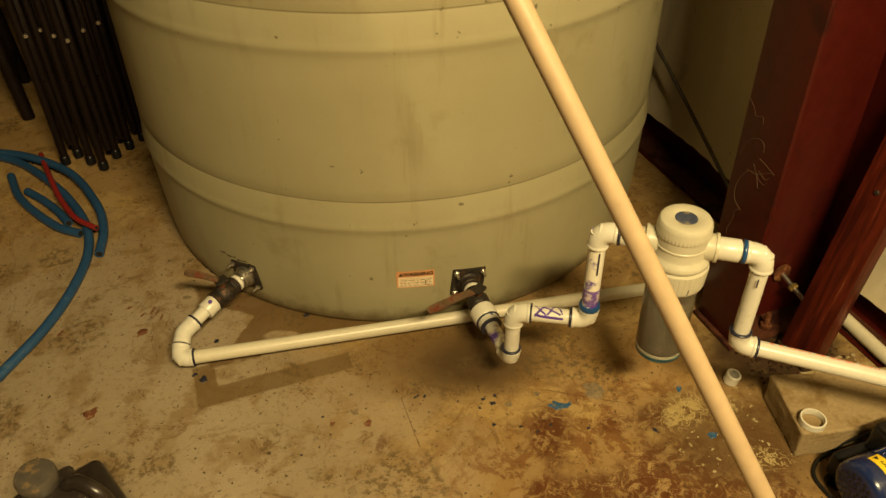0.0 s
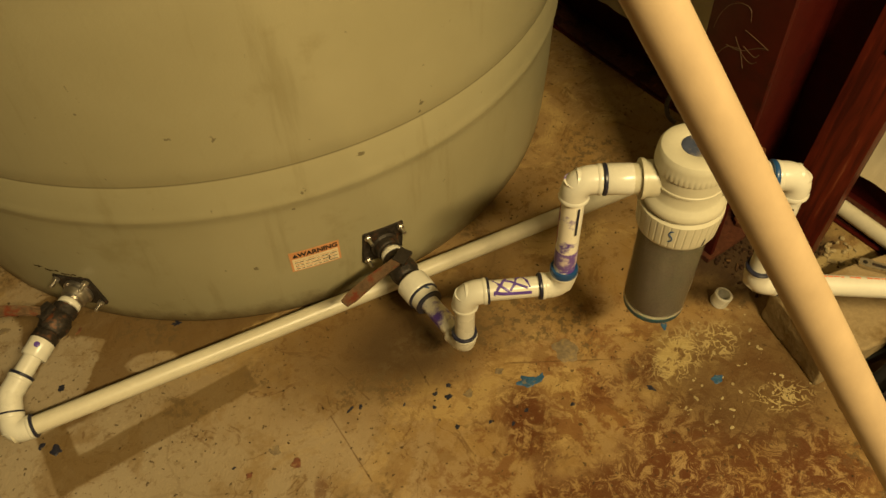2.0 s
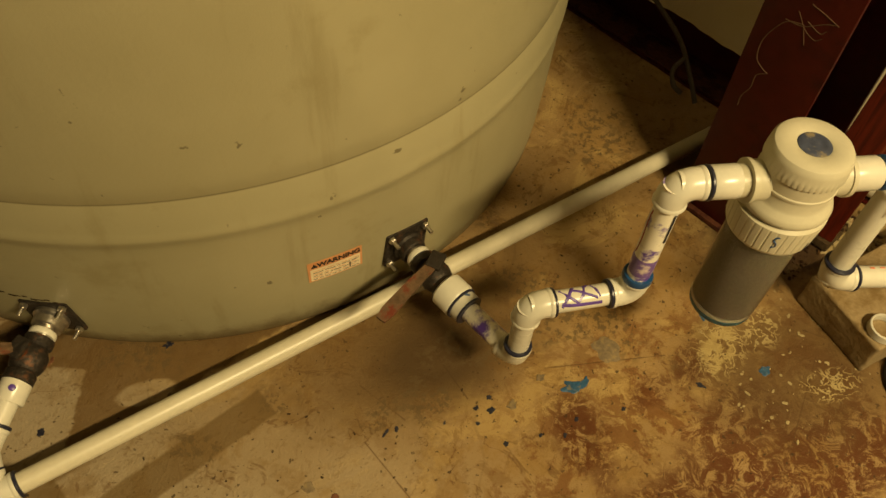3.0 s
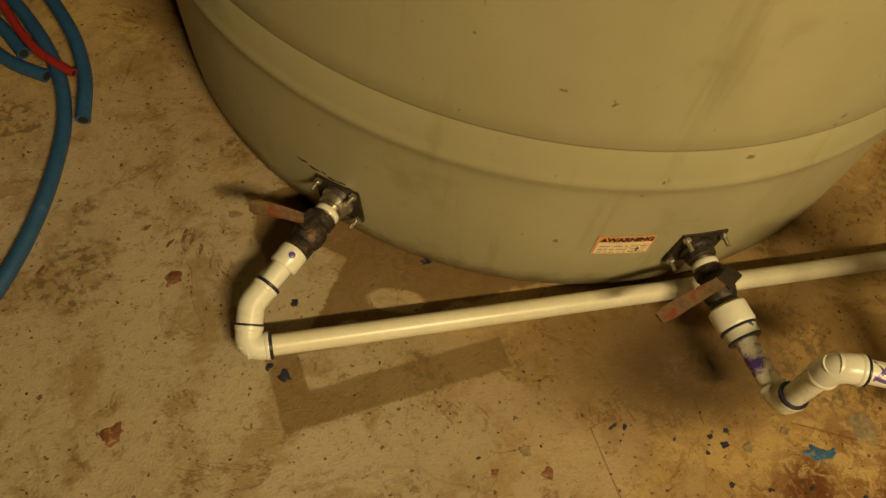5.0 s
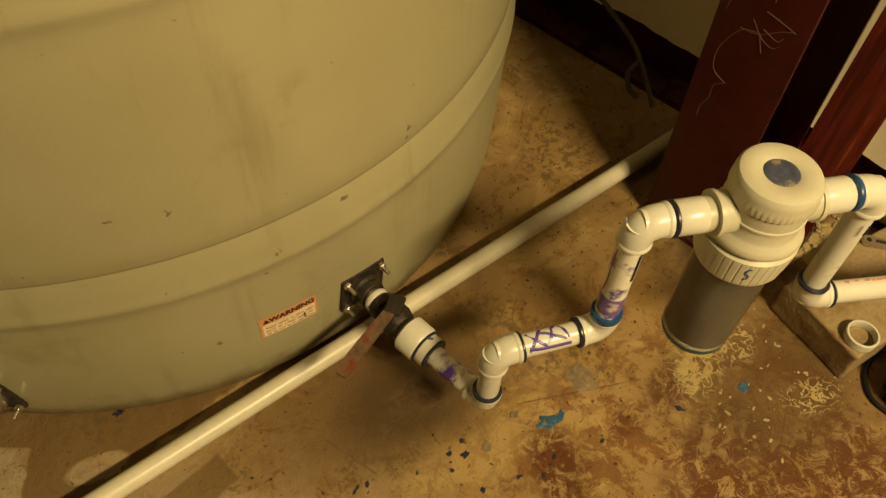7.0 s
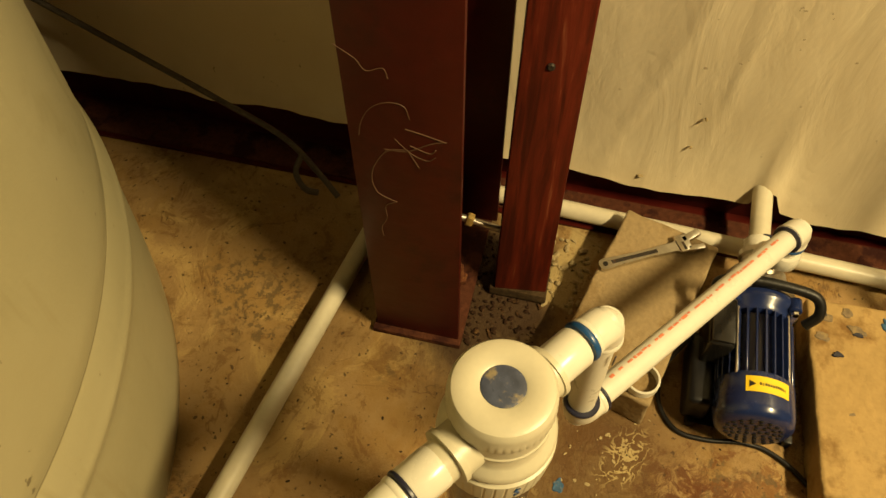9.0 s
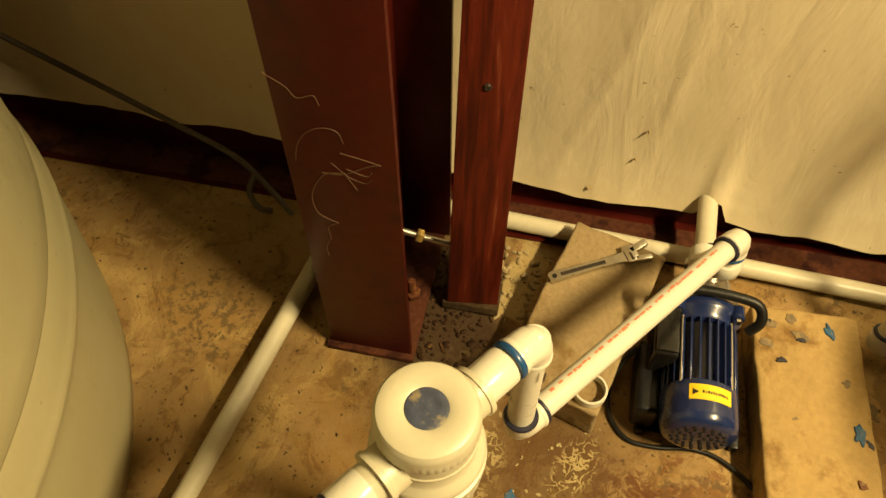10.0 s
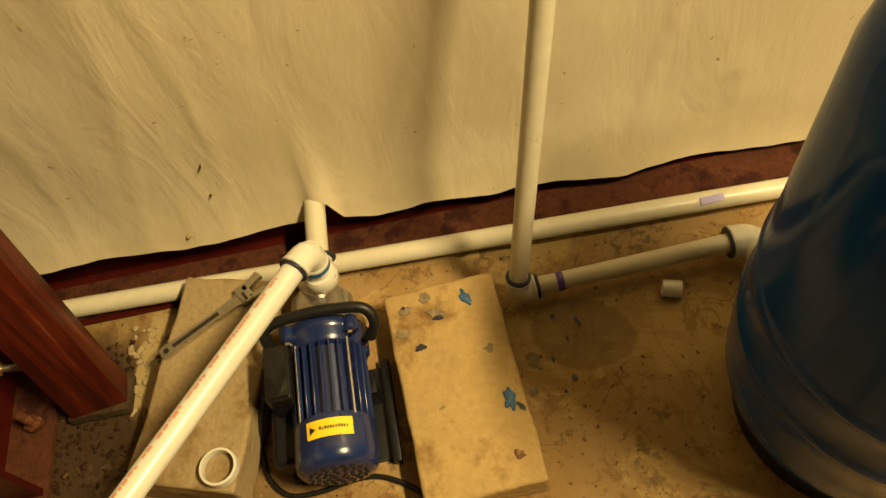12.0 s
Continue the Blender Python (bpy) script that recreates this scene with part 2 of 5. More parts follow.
def floor_material():
    m = bpy.data.materials.new("stained_floor_concrete")
    m.use_nodes = True
    nt = m.node_tree
    b = nt.nodes["Principled BSDF"]
    vec = nt.nodes.new("ShaderNodeTexCoord").outputs["Object"]
    big = noise_fac(nt, vec, 2.2, 5, 0.6)
    mid = noise_fac(nt, vec, 9, 7, 0.65, 0.3)
    fine = noise_fac(nt, vec, 60, 6, 0.7)
    grit = noise_fac(nt, vec, 240, 3, 0.6)
    rag = noise_fac(nt, vec, 16, 9, 0.78, 0.6)
    fibre = noise_fac(nt, vec, 34, 9, 0.80, 1.2)
    col = mixc(nt, step(nt, big, 0.35, 0.65), (0.325, 0.260, 0.168), (0.268, 0.206, 0.122))
    col = mixc(nt, op(nt, "MULTIPLY", step(nt, mid, 0.48, 0.60), 0.70), col, (0.200, 0.130, 0.056))
    col = mixc(nt, op(nt, "MULTIPLY", step(nt, fine, 0.53, 0.64), 0.45), col, (0.150, 0.095, 0.042))
    col = mixc(nt, op(nt, "MULTIPLY", step(nt, fine, 0.42, 0.32), 0.40), col, (0.390, 0.310, 0.185))
    # the slab is greyer to the west and ochre towards the pipes
    west = patch(nt, vec, 0.15, 1.25, 0.60, 0.95, 15, 0.40, 0.5, 3)
    east = mul_add(nt, west, -1.0, 1.0)
    col = mixc(nt, op(nt, "MULTIPLY", east, 0.68), col, (0.300, 0.172, 0.046))
    col = mixc(nt, op(nt, "MULTIPLY", op(nt, "MULTIPLY", east, step(nt, noise_fac(nt, vec, 5, 8, 0.72, 0.6), 0.52, 0.60)), 0.65), col, (0.420, 0.290, 0.110))
    col = mixc(nt, op(nt, "MULTIPLY", op(nt, "MULTIPLY", east, step(nt, rag, 0.53, 0.60)), 0.55), col, (0.150, 0.074, 0.020))
    # rust spread over the middle of the floor
    area = patch(nt, vec, 1.22, 0.76, 0.46, 0.36, -30, 0.45, 0.6, 5)
    rusty = step(nt, op(nt, "ADD", op(nt, "MULTIPLY", noise_fac(nt, vec, 8, 6, 0.7, 0.8), 0.6), op(nt, "MULTIPLY", fibre, 0.4)), 0.500, 0.550)
    col = mixc(nt, op(nt, "MULTIPLY", op(nt, "MULTIPLY", area, rusty), 0.72), col, (0.140, 0.050, 0.010))
    for x, y, rx, ry, turn, k in ((1.060, 1.000, 0.075, 0.045, 70, 0.9), (1.11, 0.80, 0.15, 0.070, -25, 0.9), (1.34, 0.70, 0.16, 0.085, -30, 0.9), (1.30, 0.960, 0.045, 0.030, 20, 0.9), (0.985, 0.86, 0.06, 0.035, 20, 0.7), (1.27, 0.84, 0.12, 0.06, 0, 0.8), (1.213, 0.975, 0.04, 0.022, 0, 0.7), (0.86, 0.86, 0.05, 0.03, 40, 0.6), (0.265, 1.743, 0.030, 0.012, 55, 0.8), (0.70, 1.11, 0.03, 0.012, 60, 0.6)):
        st = op(nt, "MULTIPLY", patch(nt, vec, x, y, rx, ry, turn, 0.40, 1.3, 16), step(nt, fibre, 0.42, 0.52))
        col = mixc(nt, op(nt, "MULTIPLY", st, k), col, (0.090, 0.028, 0.006))
    # thin brown veins and scratches
    vein = step(nt, op(nt, "ABSOLUTE", mul_add(nt, noise_fac(nt, vec, 5, 5, 0.6, 1.0), 1.0, -0.5), 0), 0.010, 0.003)
    col = mixc(nt, op(nt, "MULTIPLY", op(nt, "MULTIPLY", vein, step(nt, mid, 0.46, 0.54)), 0.50), col, (0.100, 0.046, 0.014))
    for x, y, n, turn in ((0.782, 1.150, 0.075, 88), (0.974, 1.240, 0.070, 81), (1.195, 1.065, 0.110, -34), (1.40, 0.79, 0.10, 20), (0.85, 1.26, 0.05, 100)):
        col = mixc(nt, op(nt, "MULTIPLY", strip(nt, vec, x, y, n, 0.0010, turn, 0.0012, 0.004, 30), 0.75), col, (0.090, 0.042, 0.014))
    # scattered dark freckles
    freck = step(nt, noise_fac(nt, vec, 85, 3, 0.5), 0.650, 0.69)
    col = mixc(nt, op(nt, "MULTIPLY", freck, 0.80), col, (0.045, 0.026, 0.011))
    # water-stained brown concrete between the tank and the pipes, with dry islands
    brown = strip(nt, vec, 0.74, 1.648, 0.36, 0.160, 0, 0.006, 0.07, 14)
    brown = op(nt, "MAXIMUM", brown, op(nt, "MULTIPLY", patch(nt, vec, 1.00, 1.30, 0.27, 0.13, -8, 0.45, 0.8, 8), 0.85))
    dry = op(nt, "MAXIMUM", strip(nt, vec, 0.418, 1.600, 0.088, 0.050, 50, 0.003, 0.030, 30), patch(nt, vec, 0.565, 1.530, 0.050, 0.022, -25, 0.12, 0.7, 26))
    dry = op(nt, "MAXIMUM", dry, patch(nt, vec, 0.474, 1.506, 0.024, 0.013, 0, 0.12, 0.4, 26))
    brown = op(nt, "MULTIPLY", brown, mul_add(nt, dry, -1.0, 1.0))
    col = mixc(nt, op(nt, "MULTIPLY", brown, 0.82), col, (0.120, 0.068, 0.022))
    # shade behind the column, painted faintly into the floor colour
    corner = op(nt, "MULTIPLY", patch(nt, vec, 1.72, 1.55, 0.30, 0.48, 0, 0.35, 0.8, 7), step(nt, rag, 0.36, 0.56))
    col = mixc(nt, op(nt, "MULTIPLY", corner, 0.15), col, (0.075, 0.036, 0.013))
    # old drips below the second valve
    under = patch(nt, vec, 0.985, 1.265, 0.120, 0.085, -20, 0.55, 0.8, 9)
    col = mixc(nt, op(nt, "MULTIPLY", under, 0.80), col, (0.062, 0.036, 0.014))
    # darker ground under the filter and, nearly black, round the column's foot
    darker = patch(nt, vec, 1.44, 0.84, 0.19, 0.13, -28, 0.5, 0.9, 12)
    col = mixc(nt, op(nt, "MULTIPLY", darker, 0.75), col, (0.085, 0.046, 0.016))
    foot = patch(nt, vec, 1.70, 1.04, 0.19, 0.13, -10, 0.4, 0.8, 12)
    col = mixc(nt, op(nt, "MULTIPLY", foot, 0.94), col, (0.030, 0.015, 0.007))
    # pale curls of peeled paint and glue
    curl = step(nt, op(nt, "ABSOLUTE", mul_add(nt, noise_fac(nt, vec, 42, 3, 0.6, 0.8), 1.0, -0.5), 0), 0.045, 0.020)
    peel = op(nt, "MAXIMUM", patch(nt, vec, 1.375, 0.950, 0.065, 0.040, 15, 0.45, 0.9, 18), patch(nt, vec, 1.465, 0.925, 0.045, 0.035, 15, 0.45, 0.9, 18))
    peel = op(nt, "MAXIMUM", peel, patch(nt, vec, 1.462, 0.775, 0.055, 0.028, -25, 0.45, 0.9, 18))
    peel = op(nt, "MAXIMUM", peel, patch(nt, vec, 1.80, 0.90, 0.080, 0.030, -12, 0.45, 0.9, 18))
    col = mixc(nt, op(nt, "MULTIPLY", op(nt, "MULTIPLY", peel, curl), 0.90), col, (0.400, 0.310, 0.140))
    pale = op(nt, "MULTIPLY", patch(nt, vec, 1.372, 0.950, 0.050, 0.028, 15, 0.35, 1.0, 22), step(nt, noise_fac(nt, vec, 45, 5, 0.7), 0.42, 0.52))
    col = mixc(nt, op(nt, "MULTIPLY", pale, 0.80), col, (0.380, 0.285, 0.115))
    spill = op(nt, "MULTIPLY", strip(nt, vec, 1.795, 0.905, 0.085, 0.030, -14, 0.004, 0.03, 20), step(nt, fine, 0.36, 0.46))
    col = mixc(nt, op(nt, "MULTIPLY", spill, 0.85), col, (0.360, 0.275, 0.125))
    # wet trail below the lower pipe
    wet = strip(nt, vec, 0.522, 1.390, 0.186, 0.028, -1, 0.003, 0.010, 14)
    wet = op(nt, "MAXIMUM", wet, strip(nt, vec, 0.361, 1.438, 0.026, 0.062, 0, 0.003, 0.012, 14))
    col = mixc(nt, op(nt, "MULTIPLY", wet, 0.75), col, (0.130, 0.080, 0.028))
    # dark water marks near the pressure tank
    marks = patch(nt, vec, 1.690, 0.215, 0.062, 0.082, -20, 0.05, 0.45, 13)
    col = mixc(nt, op(nt, "MULTIPLY", marks, 0.60), col, (0.149, 0.096, 0.037))
    # faint tread and grime prints
    prints = op(nt, "MULTIPLY", step(nt, noise_fac(nt, vec, 4.5, 3, 0.5), 0.56, 0.64), step(nt, noise_fac(nt, vec, 55, 4, 0.7), 0.48, 0.58))
    col = mixc(nt, op(nt, "MULTIPLY", prints, 0.8), col, (0.105, 0.070, 0.030))
    # hairline cracks
    vo = nt.nodes.new("ShaderNodeTexVoronoi")
    vo.feature, vo.inputs["Scale"].default_value = "DISTANCE_TO_EDGE", 1.3
    nv = nt.nodes.new("ShaderNodeTexNoise")
    nv.inputs["Scale"].default_value = 6
    nt.links.new(vec, nv.inputs["Vector"])
    va = nt.nodes.new("ShaderNodeVectorMath")
    va.operation = "MULTIPLY_ADD"
    va.inputs[1].default_value = (0.12, 0.12, 0.0)
    nt.links.new(nv.outputs["Color"], va.inputs[0])
    nt.links.new(vec, va.inputs[2])
    nt.links.new(va.outputs[0], vo.inputs["Vector"])
    crack = step(nt, vo.outputs["Distance"], 0.004, 0.0015)
    col = mixc(nt, op(nt, "MULTIPLY", crack, 0.16), col, (0.099, 0.056, 0.025))
    nt.links.new(col, b.inputs["Base Color"])
    b.inputs["Specular IOR Level"].default_value = 0.22
    rough = op(nt, "SUBTRACT", mul_add(nt, mid, 0.25, 0.52), op(nt, "MULTIPLY", wet, 0.20))
    nt.links.new(rough, b.inputs["Roughness"])
    bp = nt.nodes.new("ShaderNodeBump")
    bp.inputs["Strength"].default_value, bp.inputs["Distance"].default_value = 0.5, 0.004
    nt.links.new(op(nt, "ADD", op(nt, "ADD", fine, op(nt, "MULTIPLY", grit, 0.5)), mid), bp.inputs["Height"])
    nt.links.new(bp.outputs["Normal"], b.inputs["Normal"])
    return m


def tank_material():
    """Yellowed translucent-looking polyethylene with grime near the floor and smudges."""
    m = bpy.data.materials.new("yellowed_polyethylene")
    m.use_nodes = True
    nt = m.node_tree
    b = nt.nodes["Principled BSDF"]
    vec = nt.nodes.new("ShaderNodeTexCoord").outputs["Object"]
    big = noise_fac(nt, vec, 2.5, 4)
    fine = noise_fac(nt, vec, 120, 4, 0.7)
    col = mixc(nt, step(nt, big, 0.3, 0.7), (0.338, 0.306, 0.186), (0.300, 0.270, 0.158))
    smudge = op(nt, "MULTIPLY", step(nt, noise_fac(nt, vec, 6, 6, 0.65), 0.56, 0.72), 0.40)
    col = mixc(nt, smudge, col, (0.19, 0.155, 0.065))
    speck = step(nt, noise_fac(nt, vec, 34, 3, 0.55), 0.70, 0.74)
    col = mixc(nt, op(nt, "MULTIPLY", speck, 0.7), col, (0.07, 0.05, 0.022))
    sp = nt.nodes.new("ShaderNodeSeparateXYZ")
    nt.links.new(vec, sp.inputs[0])
    splash = op(nt, "ADD", sp.outputs[2], mul_add(nt, noise_fac(nt, vec, 22, 6, 0.7), 0.09, -0.045))
    col = mixc(nt, op(nt, "MULTIPLY", step(nt, splash, 0.065, 0.005), 0.75), col, (0.10, 0.062, 0.022))
    # the shade in the seam grooves, drawn into the colour as dark lines
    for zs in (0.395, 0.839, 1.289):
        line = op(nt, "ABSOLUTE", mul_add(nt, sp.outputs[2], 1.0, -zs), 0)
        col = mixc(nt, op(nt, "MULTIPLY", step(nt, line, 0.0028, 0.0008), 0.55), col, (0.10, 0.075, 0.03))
    streak_map = nt.nodes.new("ShaderNodeMapping")
    streak_map.inputs["Scale"].default_value = (1, 1, 0.12)
    nt.links.new(vec, streak_map.inputs["Vector"])
    streak = step(nt, noise_fac(nt, streak_map.outputs[0], 20, 5, 0.6), 0.56, 0.72)
    col = mixc(nt, op(nt, "MULTIPLY", streak, 0.34), col, (0.20, 0.165, 0.075))
    nt.links.new(col, b.inputs["Base Color"])
    nt.links.new(mul_add(nt, big, 0.2, 0.30), b.inputs["Roughness"])
    b.inputs["Specular IOR Level"].default_value = 0.35
    bp = nt.nodes.new("ShaderNodeBump")
    bp.inputs["Strength"].default_value, bp.inputs["Distance"].default_value = 0.12, 0.003
    nt.links.new(op(nt, "ADD", fine, op(nt, "MULTIPLY", noise_fac(nt, vec, 9, 3), 3.0)), bp.inputs["Height"])
    nt.links.new(bp.outputs["Normal"], b.inputs["Normal"])
    return m


def wood_material():
    m = bpy.data.materials.new("red_stained_post")
    m.use_nodes = True
    nt = m.node_tree
    b = nt.nodes["Principled BSDF"]
    vec = nt.nodes.new("ShaderNodeTexCoord").outputs["Object"]
    mp = nt.nodes.new("ShaderNodeMapping")
    mp.inputs["Scale"].default_value = (60, 60, 5)
    nt.links.new(vec, mp.inputs["Vector"])
    grain = noise_fac(nt, mp.outputs[0], 1.0, 6, 0.65, 0.4)
    col = mixc(nt, step(nt, grain, 0.35, 0.65), (0.040, 0.006, 0.003), (0.105, 0.014, 0.006))
    col = mixc(nt, op(nt, "MULTIPLY", step(nt, grain, 0.60, 0.72), 0.6), col, (0.22, 0.075, 0.034))
    nt.links.new(col, b.inputs["Base Color"])
    b.inputs["Roughness"].default_value = 0.40
    b.inputs["Specular IOR Level"].default_value = 0.22
    bp = nt.nodes.new("ShaderNodeBump")
    bp.inputs["Strength"].default_value, bp.inputs["Distance"].default_value = 0.3, 0.003
    nt.links.new(grain, bp.inputs["Height"])
    nt.links.new(bp.outputs["Normal"], b.inputs["Normal"])
    return m


def vinyl_material():
    m = bpy.data.materials.new("white_insulation_vinyl")
    m.use_nodes = True
    nt = m.node_tree
    b = nt.nodes["Principled BSDF"]
    vec = nt.nodes.new("ShaderNodeTexCoord").outputs["Object"]
    big = noise_fac(nt, vec, 3.0, 5)
    col = mixc(nt, step(nt, big, 0.3, 0.7), (0.66, 0.58, 0.41), (0.60, 0.515, 0.35))
    dirt = step(nt, noise_fac(nt, vec, 42, 4, 0.6), 0.69, 0.73)
    col = mixc(nt, op(nt, "MULTIPLY", dirt, 0.6), col, (0.16, 0.11, 0.05))
    sp = nt.nodes.new("ShaderNodeSeparateXYZ")
    nt.links.new(vec, sp.inputs[0])
    low = op(nt, "ADD", sp.outputs[2], mul_add(nt, noise_fac(nt, vec, 14, 5), 0.12, -0.06))
    col = mixc(nt, op(nt, "MULTIPLY", step(nt, low, 0.16, 0.06), 0.35), col, (0.34, 0.25, 0.12))
    nt.links.new(col, b.inputs["Base Color"])
    nt.links.new(mul_add(nt, big, 0.15, 0.38), b.inputs["Roughness"])
    bp = nt.nodes.new("ShaderNodeBump")
    bp.inputs["Strength"].default_value, bp.inputs["Distance"].default_value = 0.35, 0.004
    mp = nt.nodes.new("ShaderNodeMapping")
    mp.inputs["Scale"].default_value = (1, 1, 0.35)
    nt.links.new(vec, mp.inputs["Vector"])
    nt.links.new(op(nt, "ADD", noise_fac(nt, mp.outputs[0], 26, 5, 0.55, 0.5), op(nt, "MULTIPLY", op(nt, "ABSOLUTE", mul_add(nt, noise_fac(nt, mp.outputs[0], 9, 4, 0.55, 1.2), 1.0, -0.5), 0), 2.5)), bp.inputs["Height"])
    nt.links.new(bp.outputs["Normal"], b.inputs["Normal"])
    return m


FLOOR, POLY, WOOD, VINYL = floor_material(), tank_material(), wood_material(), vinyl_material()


# ---- builders ----
def finish(bm, name, material, parent=None, label="", sharp=38):
    me = bpy.data.meshes.new(name)
    bmesh.ops.recalc_face_normals(bm, faces=bm.faces)
    bm.to_mesh(me)
    bm.free()
    me.materials.append(material)
    me.shade_smooth()
    me.set_sharp_from_angle(angle=radians(sharp))
    ob = new(name, me)
    if parent:
        ob.parent = parent
        ob.matrix_parent_inverse = Matrix.Translation(-parent.location)
    if label:
        ob["label"] = label
    return ob


def part(name, bm, material, parent, label="", sharp=38):
    """One mesh as a part of a thing; the mesh is given in world places."""
    ob = finish(bm, name, material, None, label, sharp)
    ob.parent = parent
    root = parent
    at = Vector()
    while root:
        at += root.location
        root = root.parent
    ob.data.transform(Matrix.Translation(-at))
    return ob


def thing(name, at, label, category, group="", kind=""):
    ob = new(name)
    ob.location = at
    ob.empty_display_size = 0.05
    return tagged(ob, label, category, group, kind)


def frame_to(d):
    return Vector(d).to_track_quat("Z", "Y").to_matrix().to_4x4()


def lathe(bm, profile, m=Matrix(), segs=48, ends=True):
    """Turns a profile of (radius, height) round the z axis of m."""
    rings = []
    for r, z in profile:
        rings.append([bm.verts.new(m @ Vector((r * math.cos(2 * math.pi * k / segs), r * math.sin(2 * math.pi * k / segs), z))) for k in range(segs)])
    for a, b in zip(rings, rings[1:]):
        for k in range(segs):
            bm.faces.new((a[k], a[(k + 1) % segs], b[(k + 1) % segs], b[k]))
    if ends:
        bm.faces.new(rings[0][::-1])
        bm.faces.new(rings[-1])
    return bm


def turned(profile, at, d=(0, 0, 1), segs=48, ends=True):
    return lathe(bmesh.new(), profile, Matrix.Translation(at) @ frame_to(d), segs, ends)


def rod(p, q, r, segs=24, r2=None, chamfer=0.0):
    p, q = Vector(p), Vector(q)
    n = (q - p).length
    r2 = r if r2 is None else r2
    prof = [(r, 0), (r2, n)] if not chamfer else [(r - chamfer, 0), (r, chamfer), (r2, n - chamfer), (r2 - chamfer, n)]
    return turned(prof, p, q - p, segs)


def sweep(bm, pts, r, segs=16, ends=True, radii=None):
    pts = [Vector(p) for p in pts]
    up = Vector((0, 0, 1)) if abs((pts[1] - pts[0]).normalized().z) < 0.9 else Vector((1, 0, 0))
    rings = []
    for i, p in enumerate(pts):
        t = (pts[min(i + 1, len(pts) - 1)] - pts[max(i - 1, 0)]).normalized()
        side = t.cross(up).normalized()
        up = side.cross(t)
        rr = radii[i] if radii else r
        rings.append([bm.verts.new(p + (side * math.cos(2 * math.pi * k / segs) + up * math.sin(2 * math.pi * k / segs)) * rr) for k in range(segs)])
    for a, b in zip(rings, rings[1:]):
        for k in range(segs):
            bm.faces.new((a[k], a[(k + 1) % segs], b[(k + 1) % segs], b[k]))
    if ends:
        bm.faces.new(rings[0][::-1])
        bm.faces.new(rings[-1])
    return bm


def spline(ctrl, n=10):
    """A smooth line through the control points."""
    c = [Vector(p) for p in ctrl]
    c = [2 * c[0] - c[1], *c, 2 * c[-1] - c[-2]]
    out = []
    for a, b, d, e in zip(c, c[1:], c[2:], c[3:]):
        for k in range(n):
            t = k / n
            out.append(0.5 * (2 * b + (d - a) * t + (2 * a - 5 * b + 4 * d - e) * t * t + (3 * b - a - 3 * d + e) * t ** 3))
    return out + [c[-2]]


def slab(size, m, bevel=0.0, segs=2, jitter=0.0, cuts=0):
    """A box of that size, its base centre at m, with rounded, if wished uneven, edges."""
    bm = bmesh.new()
    bmesh.ops.create_cube(bm, size=1, matrix=Matrix.Translation((0, 0, size[2] / 2)) @ Matrix.Diagonal((*size, 1)))
    if cuts:
        bmesh.ops.subdivide_edges(bm, edges=bm.edges, cuts=cuts, use_grid_fill=True)
    if bevel:
        edges = [e for e in bm.edges if e.calc_face_angle(0) > 0.5]
        bmesh.ops.bevel(bm, geom=edges, offset=bevel, segments=segs, affect="EDGES", profile=0.6)
    if jitter:
        for v in bm.verts:
            v.co += noise.noise_vector(v.co * 25) * jitter + noise.noise_vector(v.co * 80) * jitter * 0.5
    bm.transform(m)
    return bm


def elbow(p, corner, q, r=0.0206, bend=0.031, neck=0.030):
    """A glued pipe elbow: a round bend with two sockets that are a little thicker."""
    p, c, q = Vector(p), Vector(corner), Vector(q)
    a, b = (p - c).normalized(), (q - c).normalized()
    half = a.angle(b) / 2
    cut = bend / math.tan(half)
    cut = min(cut, neck - 0.008)
    pts = [c + a * neck]
    for k in range(13):
        t = k / 12
        pts.append((c + a * cut) * (1 - t) ** 2 + c * 2 * t * (1 - t) + (c + b * cut) * t * t)
    pts += [c + b * neck]
    bm = sweep(bmesh.new(), pts, r, 28)
    for d in (a, b):
        lathe(bm, [(r - 0.003, 0), (r + 0.0012, 0.0008), (r + 0.0015, 0.003), (r + 0.0008, 0.006), (r - 0.0008, 0.008)], Matrix.Translation(c + d * neck) @ frame_to(-d), 28)
    return bm


PIPE = 0.0167


def pipe(p, q, r=PIPE):
    return rod(p, q, r, 28)


def ring(at, d, r=PIPE, w=0.005):
    return turned([(r + 0.0002, -w / 2), (r + 0.0014, -w / 4), (r + 0.0014, w / 4), (r + 0.0002, w / 2)], at, d, 28)


def along(p, q, s):
    return Vector(p) + (Vector(q) - Vector(p)).normalized() * s


# ---- the setting ----
def plain(name, size, at, material, label, category, kind="structure"):
    ob = finish(slab(size, Matrix.Translation(at)), name, material)
    return tagged(ob, label, category, kind=kind)


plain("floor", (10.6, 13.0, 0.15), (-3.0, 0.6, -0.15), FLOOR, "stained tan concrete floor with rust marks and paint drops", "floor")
plain("ceiling", (10.6, 13.0, 0.1), (-3.0, 0.6, 5.0), WALLPAINT, "plain ceiling of the utility shed", "ceiling")
plain("wall_west", (0.1, 13.0, 5.0), (-8.2, 0.6, 0), WALLPAINT, "plain shed wall", "wall")
plain("wall_north", (10.2, 0.1, 5.0), (-3.05, 7.0, 0), WALLPAINT, "plain shed wall", "wall")
plain("wall_south", (10.2, 0.1, 5.0), (-3.05, -5.8, 0), WALLPAINT, "plain shed wall", "wall")


